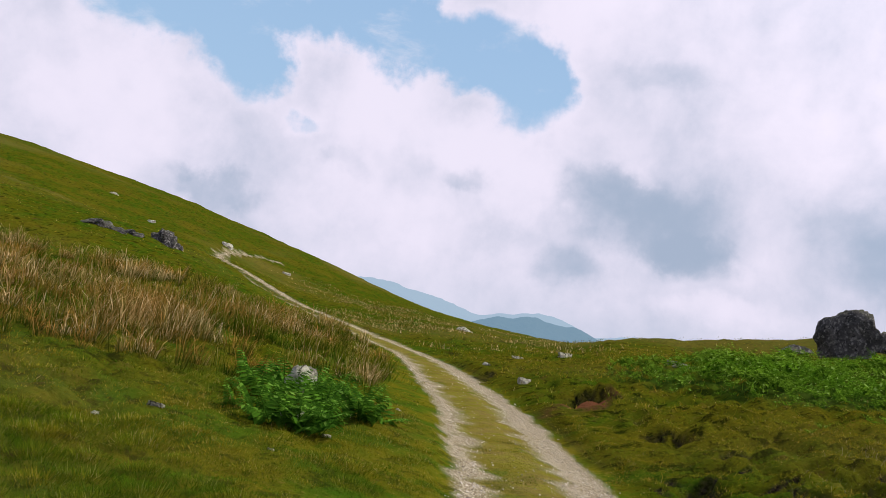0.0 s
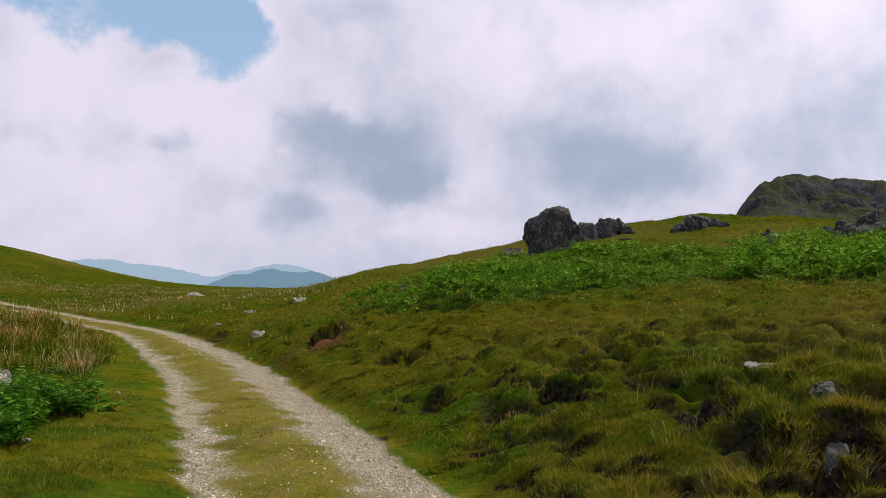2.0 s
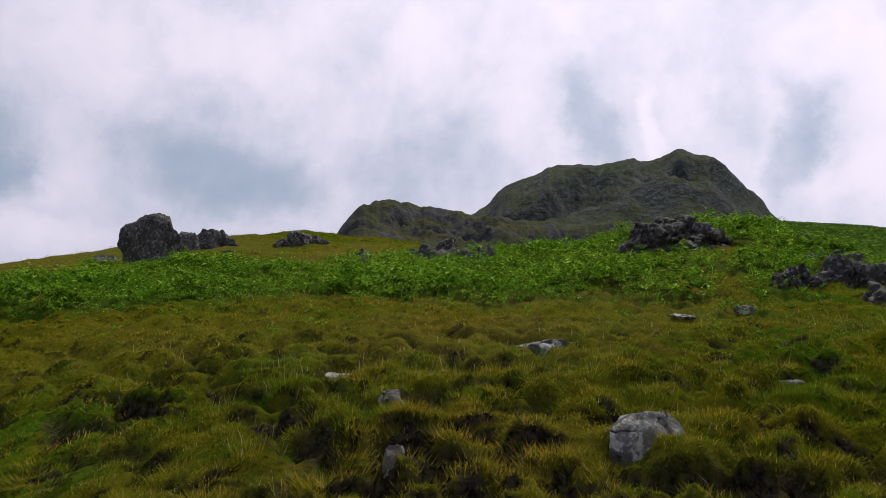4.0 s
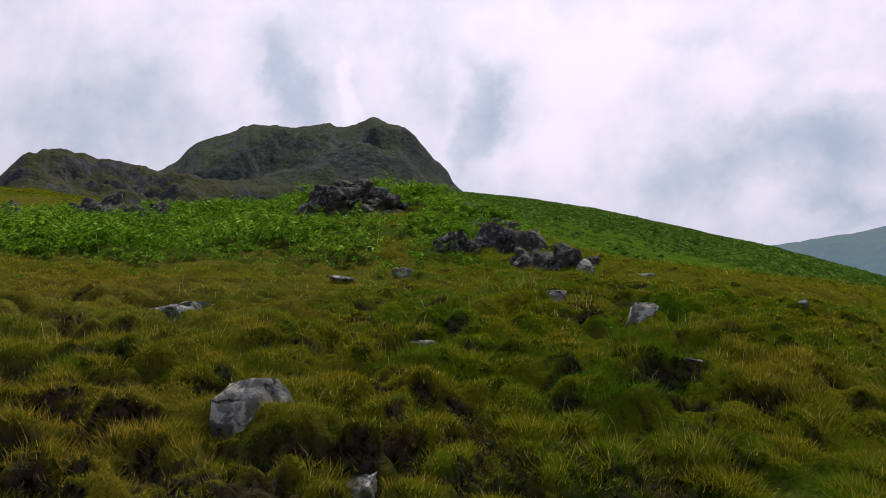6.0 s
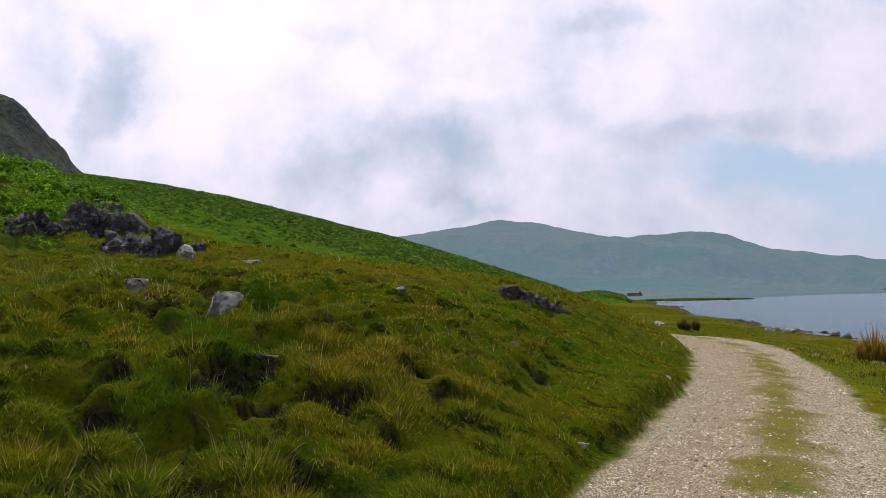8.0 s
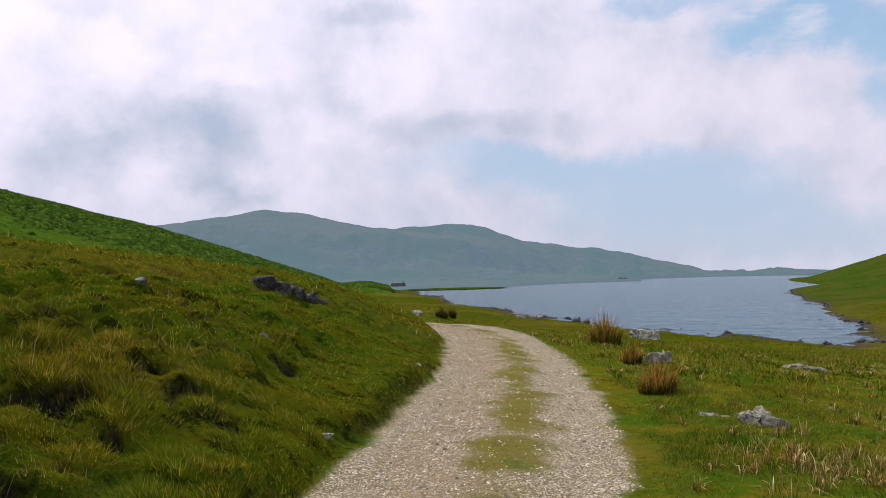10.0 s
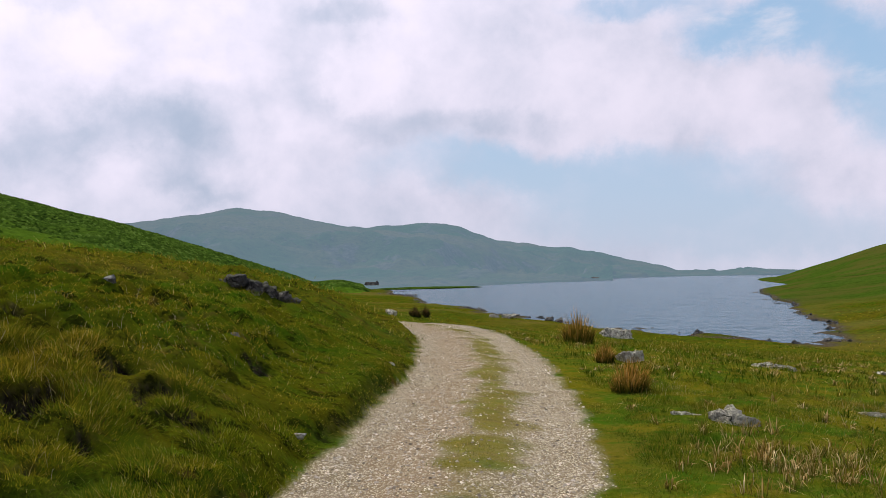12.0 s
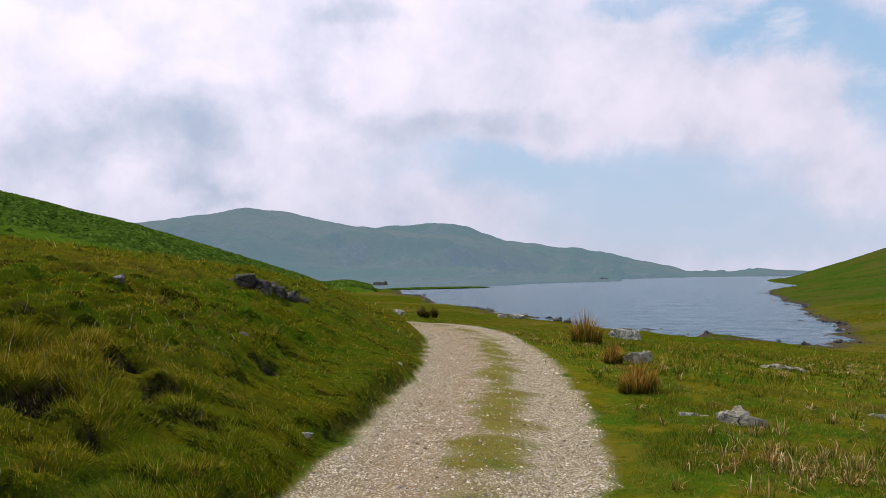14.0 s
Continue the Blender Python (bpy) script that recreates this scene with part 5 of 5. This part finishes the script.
def frond(length, pairs, rise, rng):
    """One fern frond: a bowed rib with pairs of tapering leaflets."""
    verts, faces = [], []
    def rib(t):
        return np.array([length * 0.85 * t ** 1.15, 0, length * (rise * t - 0.55 * t * t)])
    for k in range(pairs):
        t = 0.18 + 0.8 * k / pairs
        a, b = rib(t), rib(min(1.0, t + 0.75 / pairs))
        reach = length * 0.42 * (1 - t) ** 0.7 * rng.uniform(0.85, 1.15)
        for s in (-1, 1):
            o = len(verts)
            tip = a + np.array([reach * 0.35, s * reach, -reach * 0.22 * rng.uniform(0.3, 1.6)])
            verts += [a, (a + tip) / 2 + np.array([reach * 0.30, 0, reach * 0.05]), tip, (a + tip) / 2 - np.array([reach * 0.22, 0, 0])]
            faces += [(o, o + 1, o + 2), (o, o + 2, o + 3)]
    o = len(verts)
    w = np.array([0, length * 0.012, 0])
    verts += [np.zeros(3) - w, np.zeros(3) + w, rib(0.55) - w, rib(0.55) + w, rib(1.0)]
    faces += [(o, o + 1, o + 3), (o, o + 3, o + 2), (o + 2, o + 3, o + 4)]
    return np.array(verts), np.array(faces)


def fern_bed(name, label, x, y, size, kinds, mat, sink=0.0):
    vs, fs, n = [], [], 0
    z = height(x, y)
    for k, (v, f) in enumerate(kinds):
        pick = np.where(np.arange(len(x)) % len(kinds) == k)[0]
        a, s = RNG.uniform(0, 2 * np.pi, len(pick)), size[pick]
        c, d = np.cos(a)[:, None], np.sin(a)[:, None]
        p = np.stack([(v[None, :, 0] * c - v[None, :, 1] * d) * s[:, None] + x[pick, None],
                      (v[None, :, 0] * d + v[None, :, 1] * c) * s[:, None] + y[pick, None],
                      v[None, :, 2] * s[:, None] + z[pick, None] + (RNG.uniform(0, 0.3, len(pick)) * s - sink)[:, None]], -1)
        fs.append((f[None] + (np.arange(len(pick)) * len(v))[:, None, None] + n).reshape(-1, 3))
        vs.append(p.reshape(-1, 3))
        n += len(pick) * len(v)
    tagged(new(name, mesh_of(name, np.concatenate(vs), np.concatenate(fs), mat, False)), label, "fern", kind="stuff")


def bracken_kinds(count):
    """Bracken: a bare stem, and at its head three or four broad fronds that tilt and arch their own ways."""
    kinds = []
    for k in range(count):
        rng = random.Random(700 + k)
        vs, fs, n = [], [], 0
        stem = rng.uniform(0.30, 0.55)
        lean = Vector((rng.uniform(-0.12, 0.12), rng.uniform(-0.12, 0.12), stem))
        v = np.array([(-0.012, 0, 0), (0.012, 0, 0), tuple(lean)])
        vs.append(v)
        fs.append(np.array([(0, 1, 2)]))
        n = 3
        fronds = rng.choice((3, 3, 4))
        for i in range(fronds):
            v, f = frond(rng.uniform(0.5, 0.75), 6, rng.uniform(0.55, 1.5), rng)
            m = Matrix.Translation(lean * rng.uniform(0.7, 1.0)) @ pose(0, 0, 0, rng.uniform(-45, 45), rng.uniform(-15, 15), 360 * (i + rng.uniform(-0.3, 0.3)) / fronds)
            v = np.array([m @ Vector(q) for q in v])
            vs.append(v)
            fs.append(f + n)
            n += len(v)
        kinds.append((np.concatenate(vs), np.concatenate(fs)))
    return kinds


def bracken():
    x, y = scatter(42000, 12, 48, -98, -33)
    r = np.hypot(x, y)
    thick = bracken_amount(x, y)
    stray = 0.03 * smooth(-6.5, -1.0, r - np.interp(np.degrees(np.arctan2(x, y)), [-98, -81, -57, -44.5, -38, -34], [25, 16, 14.4, 13.5, 18.5, 24]))
    ok = RNG.uniform(0, 1, len(x)) < np.maximum(thick * np.interp(r, [14, 30, 48], [0.55, 0.34, 0.2]), stray * (r < 20))
    x, y, thick = x[ok], y[ok], thick[ok]
    size = RNG.uniform(0.45, 0.85, len(x)) * (0.55 + 0.45 * smooth(-0.3, 0.5, fbm(x * 0.6, y * 0.6, 2, 97))) * np.interp(np.hypot(x, y), [14, 24, 46], [0.72, 0.95, 1.1]) * (0.5 + 0.5 * thick)
    fern_bed("bracken", "bright green bracken covering the hillside and knoll", x, y, size, bracken_kinds(12), FERN)


def fern_plants(label, x, y, size, mat):
    """Single ferns, each with its own fronds."""
    rng = random.Random(61)
    kinds = []
    for k in range(7):
        v, f = frond(1.0, 10, rng.uniform(0.9, 1.7), rng)
        kinds.append(mesh_of("frond", v, f, mat, False))
    for px, py, s in zip(x, y, size):
        plant = new("fern")
        plant.matrix_world = pose(px, py, float(height(px, py)) - 0.01, 0, 0, rng.uniform(0, 360)) @ Matrix.Diagonal((s, s, s, 1))
        for k in range(5):
            leaf = new("frond", rng.choice(kinds))
            leaf.parent = plant
            leaf.matrix_local = pose(0, 0, 0, rng.uniform(-28, 28), rng.uniform(-22, 14), 72 * k + rng.uniform(-20, 20))
        tagged(plant, label, "fern", "ferns beside the track")


def dark_ferns():
    x, y = scatter(800, 7.5, 18, -138, -104)
    spot = sum(smooth(size * 1.35, 0.0, np.hypot(x + cx, y + cy)) for cx, cy, size in
               ((9.3, 5.5, 0.8), (10.2, 5.6, 0.9), (11.2, 5.4, 0.8), (11.6, 6.4, 0.8), (8.7, 5.0, 0.5), (15.9, 11.9, 1.0), (14.3, 10.3, 0.5), (12.8, 6.2, 0.6)))
    ok = RNG.uniform(0, 1, len(x)) < spot
    x, y = x[ok], y[ok]
    fern_plants("deep green fern among the stones beside the track", x, y, RNG.uniform(0.28, 0.5, len(x)), DARKFERN)


bracken()
dark_ferns()


def rush_tussock(label, x, y, wide, tall, mat, count, name="rush_tussock"):
    a, q = RNG.uniform(0, 2 * np.pi, count), np.sqrt(RNG.uniform(0, 1, count))
    px, py = x + q * np.cos(a) * wide * 0.29, y + q * np.sin(a) * wide * 0.29
    roots = np.stack([px, py, height(px, py) - 0.01], -1)
    v, f, tip = blades(roots, tall * RNG.uniform(0.3, 1.15, count) * (1.15 - 0.55 * q), RNG.uniform(0.005, 0.010, count) * (1 + np.hypot(x, y) / 25), q * RNG.uniform(0.1, 0.95, count) + 0.05, True, a + RNG.normal(0.2, 0.5, count))
    base = np.array([x, y, float(height(x, y))])
    ob = new(name, leafy(name, v - base, f, tip, mat))
    ob.location = base
    tagged(ob, label, "rushes", "rush tussocks by the lake")


for x, y, wide, tall in [(3.15, 23.27, 1.13, 0.75), (1.91, 12.29, 0.72, 0.40), (2.38, 16.15, 0.47, 0.33)]:
    rush_tussock("brown-tipped rush tussock in the lakeside grass", x, y, wide * 1.15, tall * 1.15, RUSH, 620)


for x, y, wide, tall in [(-1.5, 40.4, 0.9, 0.55), (-1.02, 41.6, 0.45, 0.6)]:
    rush_tussock("dark brown rush tussock where the track bends away", x, y, wide, tall, DARKRUSH, 420)


# ---------------------------------------------------------------- gravel, far hut and islet
def gravel():
    """Loose stones on the ruts."""
    t = RNG.choice(np.where(np.hypot(*PATHWAY.T) < 27)[0], 46000)
    seg = np.gradient(PATHWAY, axis=0)
    seg /= np.linalg.norm(seg, axis=1)[:, None]
    s = RNG.uniform(-1.25, 1.1, len(t))
    along = RNG.uniform(-0.5, 0.5, len(t)) * np.linalg.norm(np.gradient(PATHWAY, axis=0), axis=1)[t]
    x = PATHWAY[t, 0] - seg[t, 1] * s + seg[t, 0] * along
    y = PATHWAY[t, 1] + seg[t, 0] * s + seg[t, 1] * along
    side, level = off_track(x, y)
    strip, bare = strip_of_grass(x, y, side)
    r = np.hypot(x, y)
    ok = (RNG.uniform(0, 1, len(x)) < bare * 0.95 + 0.05) & (r > 3.5) & (r < 26)
    x, y = x[ok], y[ok]
    n = len(x)
    size = np.clip(RNG.lognormal(-4.65, 0.36, n), 0.005, 0.024)
    z = height(x, y)
    ball = np.array([[1, 0, 0], [0, 1, 0], [-1, 0, 0], [0, -1, 0], [0, 0, 0.75], [0.5, 0.5, 0.5], [-0.5, -0.4, 0.55]])
    tri = np.array([[0, 1, 5], [1, 4, 5], [0, 5, 4], [1, 2, 4], [2, 3, 6], [2, 6, 4], [3, 4, 6], [3, 0, 4]])
    jitter = ball[None] * RNG.uniform(0.65, 1.25, (n, 7, 1))
    a = RNG.uniform(0, 2 * np.pi, n)
    c, d = np.cos(a)[:, None], np.sin(a)[:, None]
    v = np.stack([(jitter[:, :, 0] * c - jitter[:, :, 1] * d) * size[:, None] + x[:, None], (jitter[:, :, 0] * d + jitter[:, :, 1] * c) * size[:, None] + y[:, None],
                  jitter[:, :, 2] * size[:, None] + z[:, None] - 0.002], -1)
    f = (tri[None] + (np.arange(n) * 7)[:, None, None]).reshape(-1, 3)
    tagged(new("gravel", mesh_of("gravel", v.reshape(-1, 3), f, GRAVEL, False)), "loose pale limestone gravel on the track", "gravel", kind="stuff")


def gravel_material():
    m, nt, sh, at = material("loose_gravel", 0.9)
    chance = node(nt, "NewGeometry").outputs["Random Per Island"]
    col = blend(nt, calc(nt, "POWER", chance, 1.3), (0.13, 0.105, 0.078), (0.82, 0.73, 0.60))
    col = blend(nt, span(nt, tex(nt, at, 1.1, 4), 0.5, 0.68, 0, 0.3), col, (0.42, 0.34, 0.25))
    paint(nt, sh, col)
    return m


GRAVEL = gravel_material()
gravel()


def part(name, bm, mat, parent, label=""):
    me = bpy.data.meshes.new(name)
    bm.to_mesh(me)
    bm.free()
    me.materials.append(mat)
    ob = new(name, me)
    ob.parent = parent
    return tagged(ob, label)


def box(bm, x0, x1, y0, y1, z0, z1):
    bmesh.ops.create_cube(bm, size=1.0, matrix=Matrix.Translation(((x0 + x1) / 2, (y0 + y1) / 2, (z0 + z1) / 2)) @ Matrix.Diagonal((x1 - x0, y1 - y0, z1 - z0, 1)))


def stone_hut(x, y, z):
    hut = new("stone_hut")
    hut.matrix_world = pose(x, y, z, 0, 0, 14)
    for x0, x1, y0, y1 in ((-1.7, 1.7, -1.1, -0.75), (-1.7, 1.7, 0.75, 1.1), (-1.7, -1.35, -0.75, 0.75), (1.35, 1.7, -0.75, 0.75)):
        bm = bmesh.new()
        box(bm, x0, x1, y0, y1, -0.4, 1.35)
        part("wall", bm, CRAG, hut)
    for s in (-1, 1):
        bm = bmesh.new()
        for a, b in (((-1.85, s * 1.25, 1.28), (1.85, s * 1.25, 1.28)),):
            v = [bm.verts.new(p) for p in (a, b, (1.85, 0, 2.1), (-1.85, 0, 2.1))]
            bm.faces.new(v)
        bmesh.ops.solidify(bm, geom=bm.faces[:], thickness=0.1)
        part("roof", bm, WET, hut, "dark slate roof slope")
    bm = bmesh.new()
    box(bm, 1.2, 1.6, -0.2, 0.2, 1.6, 2.45)
    part("chimney", bm, CRAG, hut)
    tagged(hut, "small dark stone hut near the far lake shore", "hut")


stone_hut(-17.7, 229.3, float(height(-17.7, 229.3)) - 0.8)
islet = new("islet", boulder_mesh("islet", 77, 8.0, 4.0, 1.9, WET, 3))
islet.matrix_world = pose(92, 480, WATER - 0.5, 0, 0, 10)
tagged(islet, "dark rock islet far out in the lake", "rock")
spit = new("islet", boulder_mesh("spit", 31, 40.0, 6.0, 0.6, GREENHILL, 4, 3, 0.06))
spit.matrix_world = pose(-1.5, 214, WATER - 0.12, 0, 0, 55)
tagged(spit, "low grassy spit reaching into the lake", "spit")


def shore_stones():
    """Dark stones along the water's edge."""
    x, y = scatter(90000, 48, 225, -5, 29)
    z = height(x, y)
    ok = (np.abs(z - WATER - 0.03) < 0.11) & (RNG.uniform(0, 1, len(x)) < smooth(-0.4, 0.3, fbm(x * 0.12, y * 0.12, 2, 471)) * np.where(np.hypot(x, y) < 72, 0.12, 0.6))
    x, y, z = x[ok], y[ok], z[ok]
    n = len(x)
    size = np.clip(RNG.lognormal(-2.1, 0.5, n), 0.05, 0.4)
    ball = np.array([[1, 0, 0], [0, 1, 0], [-1, 0, 0], [0, -1, 0], [0, 0, 0.7], [0.5, 0.5, 0.45], [-0.5, -0.4, 0.5]])
    tri = np.array([[0, 1, 5], [1, 4, 5], [0, 5, 4], [1, 2, 4], [2, 3, 6], [2, 6, 4], [3, 4, 6], [3, 0, 4]])
    p = ball[None] * RNG.uniform(0.6, 1.3, (n, 7, 1)) * size[:, None, None] + np.stack([x, y, z - 0.02], -1)[:, None, :]
    f = (tri[None] + (np.arange(n) * 7)[:, None, None]).reshape(-1, 3)
    tagged(new("shore_stones", mesh_of("shore_stones", p.reshape(-1, 3), f, WET, False)), "dark stones strewn along the lake shore", "stones", kind="stuff")


shore_stones()
